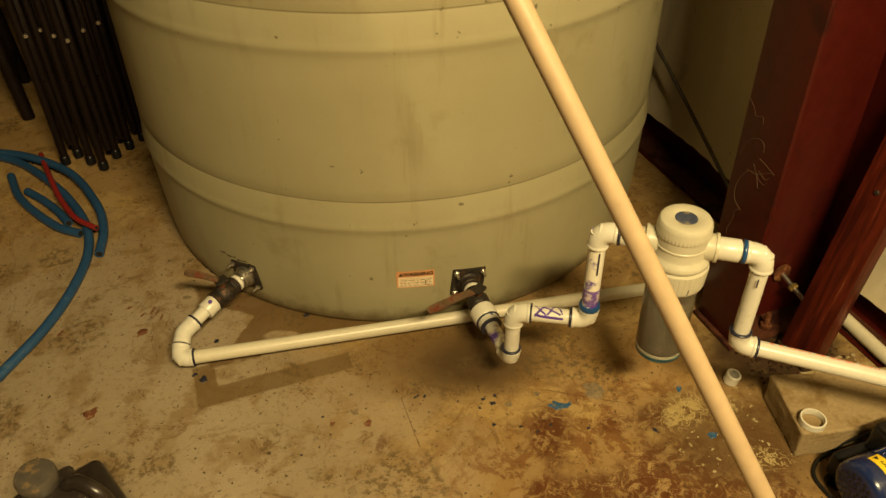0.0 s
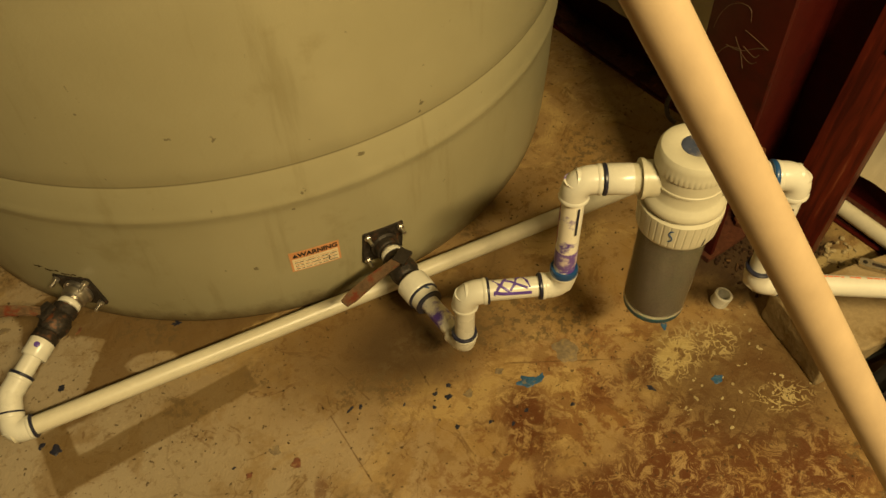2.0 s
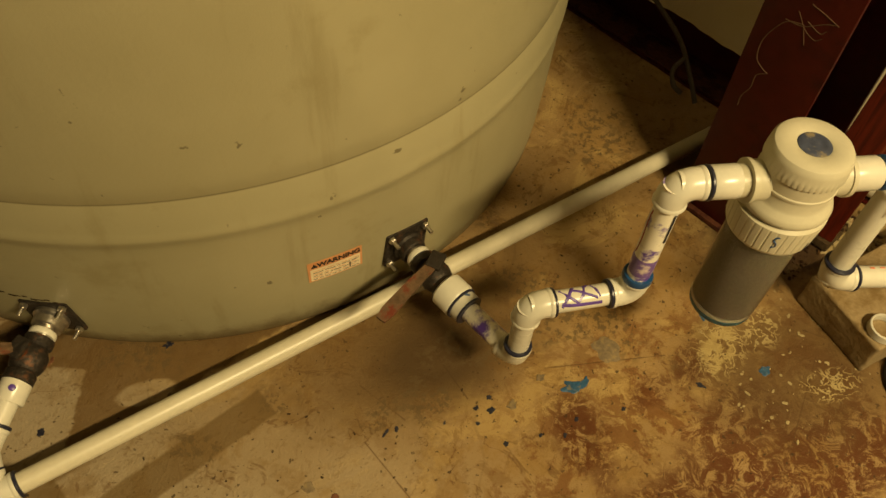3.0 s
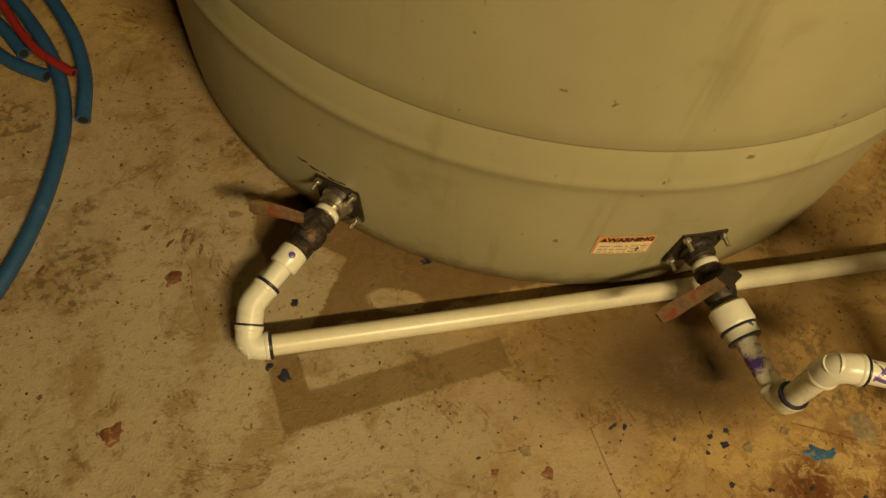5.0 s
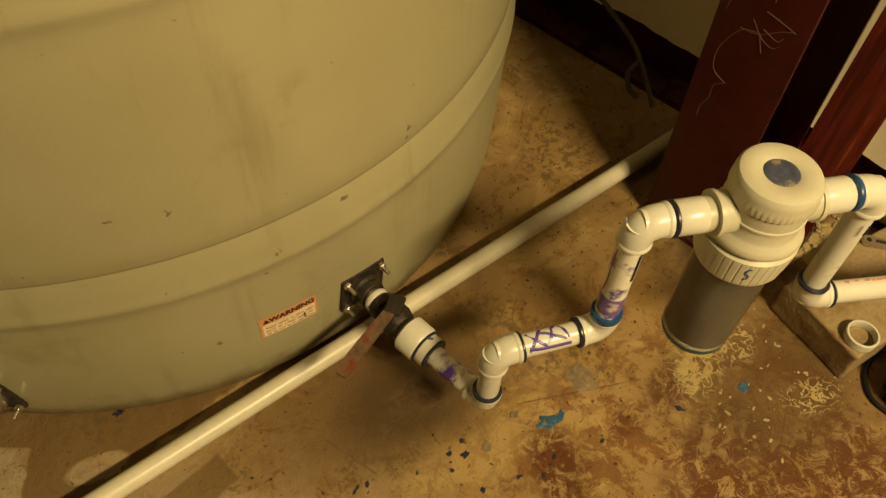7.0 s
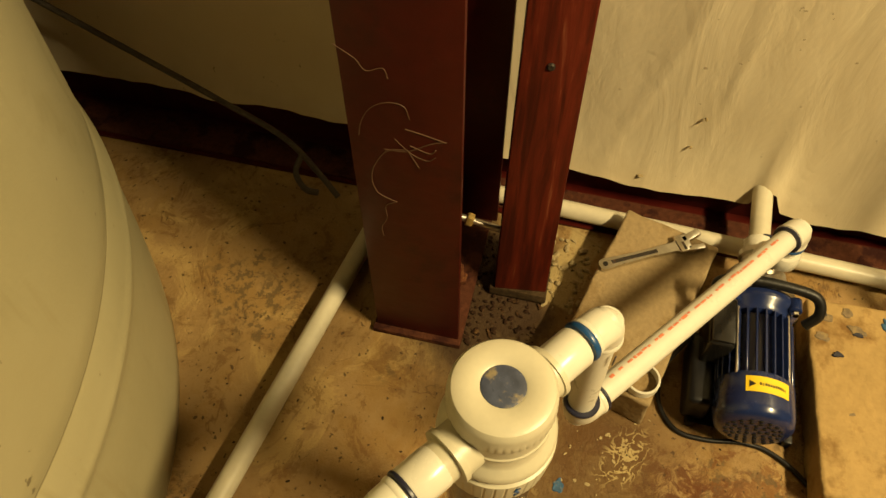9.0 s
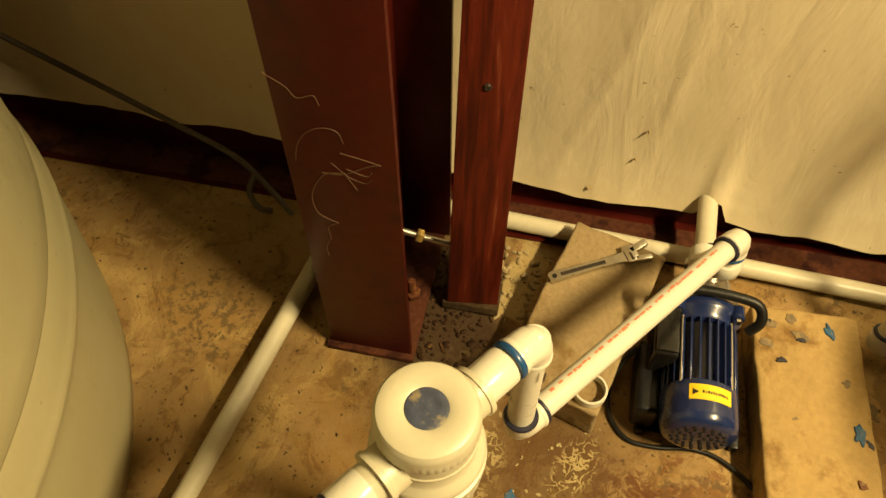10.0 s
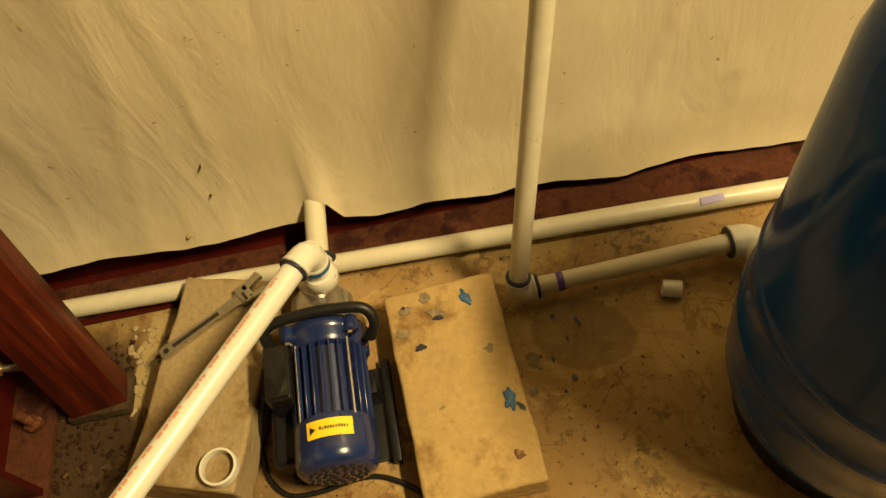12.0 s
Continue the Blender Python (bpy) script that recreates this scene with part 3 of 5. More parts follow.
def insulated_wall():
    """The long wall: sagging white vinyl facing over insulation, open above the base channel."""
    ys, zs = np.concatenate([np.linspace(-5.7, -0.62, 90), np.linspace(-0.6, 2.6, 330), np.linspace(2.65, 6.9, 80)]), np.concatenate([np.linspace(0.0, 0.9, 90), np.linspace(0.95, 4.95, 50)])
    bm = bmesh.new()
    rows = []
    for j, z in enumerate(zs):
        row = []
        for y in ys:
            n1 = noise.noise(Vector((y * 2.6, z * 0.9, 3.1)))
            n2 = noise.noise(Vector((y * 9, z * 2.6, 7.7)))
            n3 = 1 - abs(noise.noise(Vector((y * 6 + z * 1.5, z * 1.1, 1.7)))) * 2
            x = 1.990 - 0.012 * n1 - 0.004 * n2 - 0.0035 * max(0, n3) ** 6 * min(1, z * 4 + 0.3)
            x -= 0.036 * math.exp(-z / 0.07) * (1 + 0.35 * noise.noise(Vector((y * 7, 0, 0))))
            low = min(0.10, max(0.012, 0.036 + 0.045 * y)) + 0.010 * noise.noise(Vector((y * 4, 9, 0))) + 0.006 * noise.noise(Vector((y * 21, 4, 0)))
            low += 0.045 * math.exp(-((y - 0.588) / 0.022) ** 4)
            row.append(bm.verts.new((x, y, low + z)))
        rows.append(row)
    for a, b in zip(rows, rows[1:]):
        for k in range(len(a) - 1):
            bm.faces.new((a[k], a[k + 1], b[k + 1], b[k]))
    edge = bmesh.ops.extrude_face_region(bm, geom=bm.faces[:])
    for v in edge["geom"]:
        if isinstance(v, bmesh.types.BMVert):
            v.co.x = 2.12
    ob = finish(bm, "wall_east", VINYL)
    for y, z, w, h in ((0.746, 0.172, 0.004, 0.004), (0.738, 0.239, 0.004, 0.005), (0.815, 0.093, 0.008, 0.003)):
        x = 1.990 - 0.012 * noise.noise(Vector((y * 2.6, (z - 0.06) * 0.9, 3.1))) - 0.036 * math.exp(-(z - 0.06) / 0.07) - 0.010
        tear = bmesh.new()
        lathe(tear, [(1.0, 0.0), (0.8, 0.0016), (0.3, 0.0024)], Matrix.Translation((x + 0.005, y, z)) @ frame_to((-1, 0, 0.2)) @ Matrix.Diagonal((w * 0.7, h * 0.55, 3.0, 1)), 9)
        for v in tear.verts:
            v.co += noise.noise_vector(v.co * 300) * 0.0012
        part("facing_tear", tear, GROUT, ob, "small puckered tear in the facing")
    tagged(ob, "white vinyl-faced insulation sagging on the wall", "wall", kind="structure")


insulated_wall()

channel = thing("baseboard", (1.93, 0.6, 0), "red steel base channel along the foot of the insulated wall", "base channel", kind="structure")
part("web", slab((0.006, 12.6, 0.115), Matrix.Translation((1.991, 0.6, 0))), RED, channel)
part("bottom_flange", slab((0.100, 12.6, 0.005), Matrix.Translation((1.937, 0.6, 0))), RED, channel)
part("silt", slab((0.070, 12.6, 0.004), Matrix.Translation((1.931, 0.6, 0.0052)), jitter=0.0012, cuts=4), SILT, channel, "dusty silt in the channel")
plain("wall_backing", (0.06, 12.7, 4.9), (2.17, 0.6, 0), WALLPAINT, "plain backing of the insulated wall", "wall")

# ---- the column and the post beside it ----
FX, FY0, FY1 = 1.583, 1.071, 1.212
column = thing("steel_column", (1.70, 1.14, 0), "dark red painted steel column with strings of dried adhesive", "column")
part("base_plate", slab((0.30, 0.152, 0.012), Matrix.Translation((1.722, 1.1415, 0)), 0.002), SILT, column, "base plate covered in dirt")
part("front_flange", slab((0.011, FY1 - FY0, 4.985), Matrix.Translation((FX + 0.0055, (FY0 + FY1) / 2, 0.012)), 0.0012), RED, column)
part("web", slab((0.246, 0.008, 4.985), Matrix.Translation((1.7175, 1.1415, 0.012))), RED, column)
part("back_flange", slab((0.011, FY1 - FY0 + 0.016, 4.985), Matrix.Translation((1.847, (FY0 + FY1) / 2 - 0.008, 0.012)), 0.0012), RED, column)
for sx, sy in ((1.70, 1.095), (1.76, 1.188)):
    bolt = part("anchor_bolt", turned([(0.0075, 0.0), (0.0075, 0.045), (0.006, 0.048)], (sx, sy, 0.012), segs=12), RUST, column)
    part("nut", turned([(0.014, 0.0), (0.015, 0.002), (0.015, 0.012), (0.013, 0.014)], (sx, sy, 0.0125), segs=6), RUST, bolt)
rodx = part("threaded_rod", rod((1.742, 1.136, 0.150), (1.748, 1.030, 0.118), 0.006, 12), STEEL, column)
part("nut", turned([(0.012, 0), (0.0125, 0.002), (0.0125, 0.010), (0.011, 0.012)], (1.7440, 1.094, 0.1375), (0.06, -1.06, -0.32), 6), BRASS, rodx, "brass-coloured nut")
part("flange_plate", turned([(0.024, 0), (0.025, 0.002), (0.025, 0.006), (0.022, 0.008)], (1.742, 1.135, 0.150), (0, -1, 0), 20), RUST, rodx)


def adhesive(ctrl, r=0.0008):
    part("adhesive_string", sweep(bmesh.new(), spline([(FX - 0.0006, y + 0.006, z - 0.009) for y, z in ctrl], 6), r, 6), STRING, column, "thin curl of dried adhesive")


adhesive([(1.133, 0.484), (1.159, 0.475), (1.177, 0.445), (1.183, 0.417), (1.178, 0.391), (1.163, 0.380), (1.152, 0.376)], 0.0008)
adhesive([(1.152, 0.376), (1.168, 0.362), (1.168, 0.336), (1.177, 0.312), (1.176, 0.291)])
adhesive([(1.193, 0.495), (1.188, 0.520), (1.175, 0.545), (1.154, 0.559), (1.134, 0.557), (1.128, 0.538)], 0.0006)
adhesive([(1.162, 0.478), (1.133, 0.481), (1.104, 0.501), (1.086, 0.509)])
adhesive([(1.133, 0.484), (1.126, 0.469), (1.119, 0.454)])
adhesive([(1.129, 0.492), (1.105, 0.484), (1.097, 0.492)])
adhesive([(1.134, 0.520), (1.110, 0.515), (1.084, 0.508)])
adhesive([(1.148, 0.500), (1.128, 0.478), (1.108, 0.470), (1.098, 0.478)], 0.0006)
adhesive([(1.209, 0.634), (1.186, 0.618), (1.175, 0.603), (1.155, 0.610), (1.150, 0.596)], 0.0006)
column.rotation_euler = (radians(-0.7), 0, 0)
column.location.x += 0.015

post = thing("timber_post", (1.735, 0.989, 0), "red-stained timber post leaning to the wall beside the steel column", "post")
part("timber", slab((0.050, 0.090, 1.25), Matrix.Translation((1.735, 0.989, 0.018)) @ pose(0, 0, 0, 0, 0, 8), 0.003), WOOD, post)
part("screw", turned([(0.006, 0), (0.006, 0.002), (0.004, 0.004)], (1.7100, 0.990, 0.470), (-1, -0.14, 0), 12), IRON, post)
part("shim", slab((0.066, 0.100, 0.018), Matrix.Translation((1.738, 0.989, 0)), 0.003, jitter=0.002, cuts=2), DEBRIS, post, "crumbling dirt under the post")
post.rotation_euler = (radians(-1.0), radians(10.0), 0)


def rubble(name, n, box, size, material, label, category, seed, flat=0.5):
    """Loose crumbs lying on the floor."""
    rnd = random.Random(seed)
    bm = bmesh.new()
    for _ in range(n):
        s = size * rnd.uniform(0.35, 1.0) ** 1.6
        x, y = rnd.uniform(box[0], box[1]), rnd.uniform(box[2], box[3])
        m = Matrix.Translation((x, y, s * flat * 0.35)) @ pose(0, 0, 0, rnd.uniform(-15, 15), rnd.uniform(-15, 15), rnd.uniform(0, 360)) @ Matrix.Diagonal((s * rnd.uniform(0.6, 1.6), s * 0.7, s * flat, 1))
        bmesh.ops.create_icosphere(bm, subdivisions=1, radius=0.5, matrix=m)
    ob = finish(bm, name, material, sharp=20)
    return tagged(ob, label, category, kind="stuff")


# ---- the poly tank ----
TC, TR = Vector((1.098, 2.160, 0)), 0.7535
Z1, Z2 = 0.321, 0.765


def poly_tank():
    t = thing("water_tank", TC, "large yellowed polyethylene water tank with moulded bands", "water tank")
    prof = [(0.0, 0.0), (TR - 0.034, 0.0), (TR - 0.022, 0.004), (TR - 0.016, 0.016), (TR - 0.012, 0.05), (TR - 0.006, 0.15)]
    for z in (Z1, Z2, Z2 + 0.45):
        prof += [(TR - 0.0015, z - 0.055), (TR - 0.0005, z - 0.026), (TR + 0.0015, z - 0.012), (TR + 0.0042, z - 0.005), (TR + 0.0046, z + 0.002), (TR + 0.0030, z + 0.010), (TR + 0.0008, z + 0.020), (TR - 0.0008, z + 0.066), (TR - 0.0030, z + 0.072), (TR - 0.0033, z + 0.074), (TR - 0.0018, z + 0.078), (TR - 0.001, z + 0.11)]
    prof += [(TR - 0.01, 1.62), (TR - 0.06, 1.70), (TR - 0.3, 1.80), (0.25, 1.84), (0.24, 1.90), (0.0, 1.90)]
    bm = lathe(bmesh.new(), prof[1:-1], Matrix.Translation(TC), 160)
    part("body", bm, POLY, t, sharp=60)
    part("lid", turned([(0.26, 1.895), (0.26, 1.93), (0.22, 1.945)], TC), POLY, t)
    return t


tank = poly_tank()


def on_tank(angle, z, out=0.0):
    a = radians(angle)
    out -= 0.0125 - 0.0065 * (z - 0.05) / 0.10 if z < 0.15 else 0.006 - 0.0045 * (z - 0.15) / 0.116
    return Vector((TC.x + (TR + out) * math.cos(a), TC.y + (TR + out) * math.sin(a), z))


def tank_patch(a0, a1, z0, z1, out, thick, n=14, nz=1, ragged=0.0):
    """A thin sheet that follows the tank's wall."""
    bm = bmesh.new()
    grid = []
    for o in (out, out + thick):
        for j in range(nz + 1):
            grid.append([bm.verts.new(on_tank(a0 + (a1 - a0) * k / n, z0 + (z1 - z0) * j / nz + ragged * noise.noise(Vector((k * 0.9, j, 5))), o)) for k in range(n + 1)])
    m = nz + 1
    for j in range(nz):
        for k in range(n):
            bm.faces.new((grid[m + j][k], grid[m + j][k + 1], grid[m + j + 1][k + 1], grid[m + j + 1][k]))
    for k in range(n):
        bm.faces.new((grid[0][k], grid[0][k + 1], grid[m][k + 1], grid[m][k]))
        bm.faces.new((grid[nz][k], grid[m + nz][k], grid[m + nz][k + 1], grid[nz][k + 1]))
    for k in (0, n):
        bm.faces.new([grid[0][k], grid[m][k], grid[m + nz][k], grid[nz][k]]) if nz == 1 else None
    return bm


def warning_label():
    a0, a1, z0, z1 = -108.8, -101.6, 0.133, 0.187
    t = thing("warning_label", on_tank(-105.2, 0.160), "orange and white warning sticker peeling on the tank", "label")
    part("backing", tank_patch(a0, a1, z0, z1, 0.0006, 0.0006), ORANGE, t)
    part("white_field", tank_patch(a0 + 0.3, a1 - 0.3, z0 + 0.003, z1 - 0.019, 0.0014, 0.0004), PAPER, t, "pale text field")
    rnd = random.Random(4)
    for row in range(6):
        z = z0 + 0.006 + row * 0.0046
        a = a0 + 0.6
        while a < a1 - 1.0:
            w = rnd.uniform(0.3, 1.5)
            part("print_bar", tank_patch(a, min(a + w, a1 - 0.5), z, z + 0.0013, 0.0019, 0.0002, 4), ORANGE if row % 2 else INK, t)
            a += w + 0.25
    part("smear", tank_patch(-103.4, -103.25, z0 + 0.008, z0 + 0.022, 0.0022, 0.0003, 2), INK, t, "dark smear")
    data = bpy.data.curves.new("warning_word", "FONT")
    data.body, data.size, data.extrude, data.align_x, data.align_y = "WARNING", 0.0155, 0.0002, "CENTER", "CENTER"
    data.offset = 0.0006
    tmp = new("warning_word", data)
    me = bpy.data.meshes.new_from_object(tmp)
    bpy.data.objects.remove(tmp)
    for v in me.vertices:
        v.co = on_tank(-104.7 + math.degrees(v.co.x / TR), z1 - 0.0100 + v.co.y, 0.0018 + v.co.z) - t.location
    me.materials.append(INK)
    word = new("warning_word", me)
    word.parent = t
    tri = bmesh.new()
    top, bot = [on_tank(a, z, 0.0018) for a, z in ((-107.95, z1 - 0.0045), (-108.4, z1 - 0.0150), (-107.5, z1 - 0.0150))], []
    bot = [on_tank(a, z, 0.0014) for a, z in ((-107.95, z1 - 0.0045), (-108.4, z1 - 0.0150), (-107.5, z1 - 0.0150))]
    f = [[tri.verts.new(p) for p in ps] for ps in (top, bot)]
    tri.faces.new(f[0])
    tri.faces.new(f[1][::-1])
    for k in range(3):
        tri.faces.new((f[0][k], f[1][k], f[1][(k + 1) % 3], f[0][(k + 1) % 3]))
    part("warning_triangle", tri, INK, t)


warning_label()
for k in range(9):
    a = -147.4 + k * 0.95
    part("grime_mark", tank_patch(a, a + random.Random(k).uniform(0.5, 1.1), 0.140 + 0.003 * math.sin(k * 2.1), 0.1425 + 0.003 * math.sin(k * 2.1) + 0.001 * (k % 3), 0.0003, 0.0004, 5, 1, 0.001), DEBRIS, tank, "dark scuff on the tank wall")


def outlet(angle, z, tilt, lever_to, label, chain):
    """A bolted outlet flange on the tank with a nipple and a ball valve screwed to it."""
    base = on_tank(angle, z)
    a = radians(angle)
    n = Vector((math.cos(a), math.sin(a), 0))
    t = thing("outlet_valve", base, label, "ball valve", "outlet valves on the tank")
    m = Matrix.Translation(base - n * 0.003) @ frame_to(n) @ pose(0, 0, 0, 0, 0, tilt)
    # local z points outwards
    q = frame_to(n) @ Vector((1, 0, 0))
    spin = 0 if abs(q.z) < 0.5 else 90
    m = m @ pose(0, 0, 0, 0, 0, spin)
    plate = part("flange_plate", slab((0.086, 0.078, 0.008), m, 0.004, 2), IRON, t, "square steel flange plate")
    for sx in (-1, 1):
        for sy in (-1, 1):
            p = m @ Vector((0.034 * sx, 0.030 * sy, 0.008))
            bolt = part("bolt", rod(p, p + n * 0.022, 0.0035, 10), STEEL, plate)
            part("nut", turned([(0.0065, 0), (0.007, 0.001), (0.007, 0.006), (0.006, 0.007)], p, n, 6), STEEL, bolt)
    p0 = base + n * 0.005
    part("collar", turned([(0.029, 0), (0.029, 0.006), (0.025, 0.010), (0.024, 0.022), (0.022, 0.024)], p0, n, 32), STEEL if chain else IRON, t, "metal collar")
    part("nipple", rod(p0 + n * 0.02, p0 + n * 0.060, 0.0165, 24), STEEL, t)
    part("sealing_tape", turned([(0.0205, 0), (0.0215, 0.002), (0.0215, 0.008), (0.0205, 0.010)], p0 + n * 0.030, n, 24), PVC, t, "white thread tape")
    body = turned([(0.0185, 0.0), (0.0235, 0.002), (0.0235, 0.014), (0.020, 0.018), (0.0265, 0.030), (0.0275, 0.044), (0.024, 0.056), (0.0205, 0.060), (0.0235, 0.064), (0.0235, 0.078), (0.021, 0.080)], p0 + n * 0.042, n, 28)
    part("valve_body", body, IRON, t, "dark weathered iron valve body")
    s = p0 + n * 0.082
    part("stem", rod(s + Vector((0, 0, 0.020)), s + Vector((0, 0, 0.040)), 0.008, 14), RUST, t)
    hub = s + Vector((0, 0, 0.038))
    lev = Vector(lever_to) - hub
    side = lev.cross(Vector((0, 0, 1))).normalized()
    bm = bmesh.new()
    rows = []
    for k in range(9):
        u = k / 8
        w = (0.0085 + 0.0035 * u) * (1 if u < 0.95 else 0.65)
        c = hub + lev * u + Vector((0, 0, 0.004 * math.sin(u * math.pi)))
        rows.append([bm.verts.new(c + side * w), bm.verts.new(c + side * w + Vector((0, 0, 0.005))), bm.verts.new(c - side * w + Vector((0, 0, 0.005))), bm.verts.new(c - side * w)])
    for r0, r1 in zip(rows, rows[1:]):
        for k in range(4):
            bm.faces.new((r0[k], r0[(k + 1) % 4], r1[(k + 1) % 4], r1[k]))
    bm.faces.new(rows[0][::-1])
    bm.faces.new(rows[-1])
    lever = part("lever", bm, LEVER, t, "rusty flat lever")
    part("lever_hub", slab((0.034, 0.026, 0.008), Matrix.Translation(hub + Vector((0, 0, 0.001))) @ pose(0, 0, 0, 0, 0, 25), 0.003, jitter=0.002, cuts=2), IRON, t)
    return p0 + n * 0.120, n


endA, nA = outlet(-141.0, 0.097, 8, (0.372, 1.668, 0.165), "weathered outlet flange and ball valve low on the tank", True)
endB, nB = outlet(-95.1, 0.133, -6, (0.885, 1.302, 0.172), "rusty outlet flange and ball valve beside the warning sticker", False)

# ---- the supply pipe from the far valve, behind the column, along the wall ----
run = thing("supply_pipe", (0.33, 1.49, 0), "cream plastic pipe run with blue-black glued joints lying on the floor", "pipe")
bend45, cornA = Vector((0.337, 1.553, 0.076)), Vector((0.314, 1.497, 0.046))
far, wend = Vector((1.918, 1.250, 0.027)), Vector((1.846, -0.55, 0.030))
part("coupling", turned([(0.0215, -0.004), (0.0228, 0.0), (0.0228, 0.042), (0.0215, 0.044)], endA - nA * 0.012, bend45 - endA, 28), PVC, run)
mark_at = endA + (bend45 - endA).normalized() * 0.012
mark_n = Vector((0.25, -0.30, 0.92)).cross(bend45 - endA).cross(bend45 - endA).normalized() * -1
part("size_mark", turned([(0.0052, 0.0), (0.0052, 0.0022), (0.0045, 0.0026)], mark_at + mark_n * 0.0208, mark_n, 20), PURPLE, run, "round blue size mark")
e45 = part("bend", elbow(endA, bend45, cornA, neck=0.036), PVC, run)
part("nipple", pipe(endA, bend45), PVC, run)
part("primer_ring", ring(bend45 + (endA - bend45).normalized() * 0.039, endA - bend45, 0.0208), RING, run)
ecA = part("elbow", elbow(bend45, cornA, far, neck=0.034), PVC, run)
part("nipple", pipe(bend45, cornA), PVC, run)
part("primer_ring", ring(cornA + (bend45 - cornA).normalized() * 0.036, bend45 - cornA, 0.0206), RING, run)
part("primer_ring", ring(cornA + (far - cornA).normalized() * 0.036, far - cornA, 0.0206), RING, run)
part("long_pipe", pipe(cornA, far, 0.0168), PVC_OLD, run)
part("elbow", elbow(cornA, far, wend), PVC_OLD, run)
part("wall_pipe", pipe(far, wend, 0.0168), PVC_OLD, run)
part("primer_mark", slab((0.012, 0.040, 0.0006), Matrix.Translation(along(far, wend, 1.30) + Vector((-0.0085, 0, 0.0163))) @ pose(0, 0, 0, 0, -27, 2)), PURPLE, run, "purple primer smear")

# ---- the filter and its pipes ----
FIL = Vector((1.282, 0.971, 0))
U = Vector((0.814, -0.581, 0)).normalized()
ZP = 0.502


def water_filter():
    t = thing("water_filter", (FIL.x, FIL.y, 0.245), "cream plastic cartridge water filter with clear bowl hung between pipes", "water filter")
    head = part("head", turned([(0.044, 0.466), (0.0550, 0.470), (0.0580, 0.474), (0.0585, 0.479), (0.0560, 0.485), (0.0510, 0.490), (0.0490, 0.494), (0.0487, 0.510), (0.0500, 0.5115), (0.0500, 0.5145), (0.0487, 0.516), (0.0487, 0.534), (0.044, 0.536)], FIL, segs=72), PLASTIC, t)
    cap = bmesh.new()
    segs, rings = 180, []
    for r, z, d in ((0.044, 0.5345, 0), (0.0505, 0.535, 1), (0.0510, 0.537, 1), (0.0508, 0.545, 1), (0.0503, 0.547, 0), (0.0500, 0.554, 0), (0.0490, 0.5600, 0), (0.0462, 0.5642, 0), (0.042, 0.5662, 0), (0.034, 0.5668, 0), (0.022, 0.5655, 0), (0.0205, 0.5645, 0)):
        rings.append([cap.verts.new((FIL.x + (r - 0.0007 * d * (k % 4 == 0)) * math.cos(2 * math.pi * k / segs), FIL.y + (r - 0.0007 * d * (k % 4 == 0)) * math.sin(2 * math.pi * k / segs), z)) for k in range(segs)])
    for a, b in zip(rings, rings[1:]):
        for k in range(segs):
            cap.faces.new((a[k], a[(k + 1) % segs], b[(k + 1) % segs], b[k]))
    cap.faces.new(rings[0][::-1])
    cap.faces.new(rings[-1])
    part("cap", cap, PLASTIC, t, "ribbed screw cap", sharp=30)
    part("badge", turned([(0.0205, 0.5635), (0.0205, 0.5652), (0.018, 0.5660), (0.012, 0.5660)], FIL, segs=40), NAVY, head, "round dark worn badge")
    for k in range(3):
        part("emblem_bar", slab((0.004, 0.020 - 0.006 * abs(k - 1), 0.0003), Matrix.Translation((FIL.x, FIL.y, 0.5659)) @ pose(0, 0, 0, 0, 0, 35) @ Matrix.Translation(((k - 1) * 0.0085, 0, 0)), 0.0), NAVY, head)
    for s in (-1, 1):
        d = U * s
        p = Vector((FIL.x, FIL.y, ZP + 0.005))
        part("port", turned([(0.026, 0.040), (0.026, 0.056), (0.0265, 0.060), (0.0240, 0.062), (0.0215, 0.066), (0.0215, 0.082)], p, d, 32), PLASTIC, head)
        part("port_collar", turned([(0.022, 0.060), (0.0285, 0.0605), (0.0285, 0.066), (0.022, 0.0665)], p, d, 32), PLASTIC, head)
    bm = bmesh.new()
    segs, rings = 216, []
    for r, z in ((0.050, 0.418), (0.0555, 0.419), (0.0575, 0.424), (0.0600, 0.460), (0.0595, 0.466), (0.052, 0.470)):
        rings.append([bm.verts.new((FIL.x + (r - (0.0009 if k % 6 == 0 and 0.42 < z < 0.466 else 0)) * math.cos(2 * math.pi * k / segs), FIL.y + (r - (0.0009 if k % 6 == 0 and 0.42 < z < 0.466 else 0)) * math.sin(2 * math.pi * k / segs), z)) for k in range(segs)])
    for a, b in zip(rings, rings[1:]):
        for k in range(segs):
            bm.faces.new((a[k], a[(k + 1) % segs], b[(k + 1) % segs], b[k]))
    bm.faces.new(rings[0][::-1])
    bm.faces.new(rings[-1])
    part("clamp_nut", bm, PLASTIC, t, "ribbed cream clamp nut", sharp=15)
    def squiggle(name, ctrl, r, material):
        part(name, sweep(bmesh.new(), spline([(FIL.x + q * math.cos(radians(a)), FIL.y + q * math.sin(radians(a)), z) for a, z, q in ctrl], 6), r, 8), material, t, "smear of blue primer")
    squiggle("primer_squiggle", [(214, 0.459, 0.0598), (210, 0.456, 0.0596), (209, 0.450, 0.0592), (213, 0.446, 0.0589), (214, 0.440, 0.0585), (210, 0.436, 0.0582)], 0.0011, RING_BLUE)
    squiggle("primer_run", [(262, 0.438, 0.0583), (262, 0.432, 0.0579), (261, 0.424, 0.0574)], 0.0008, RING)
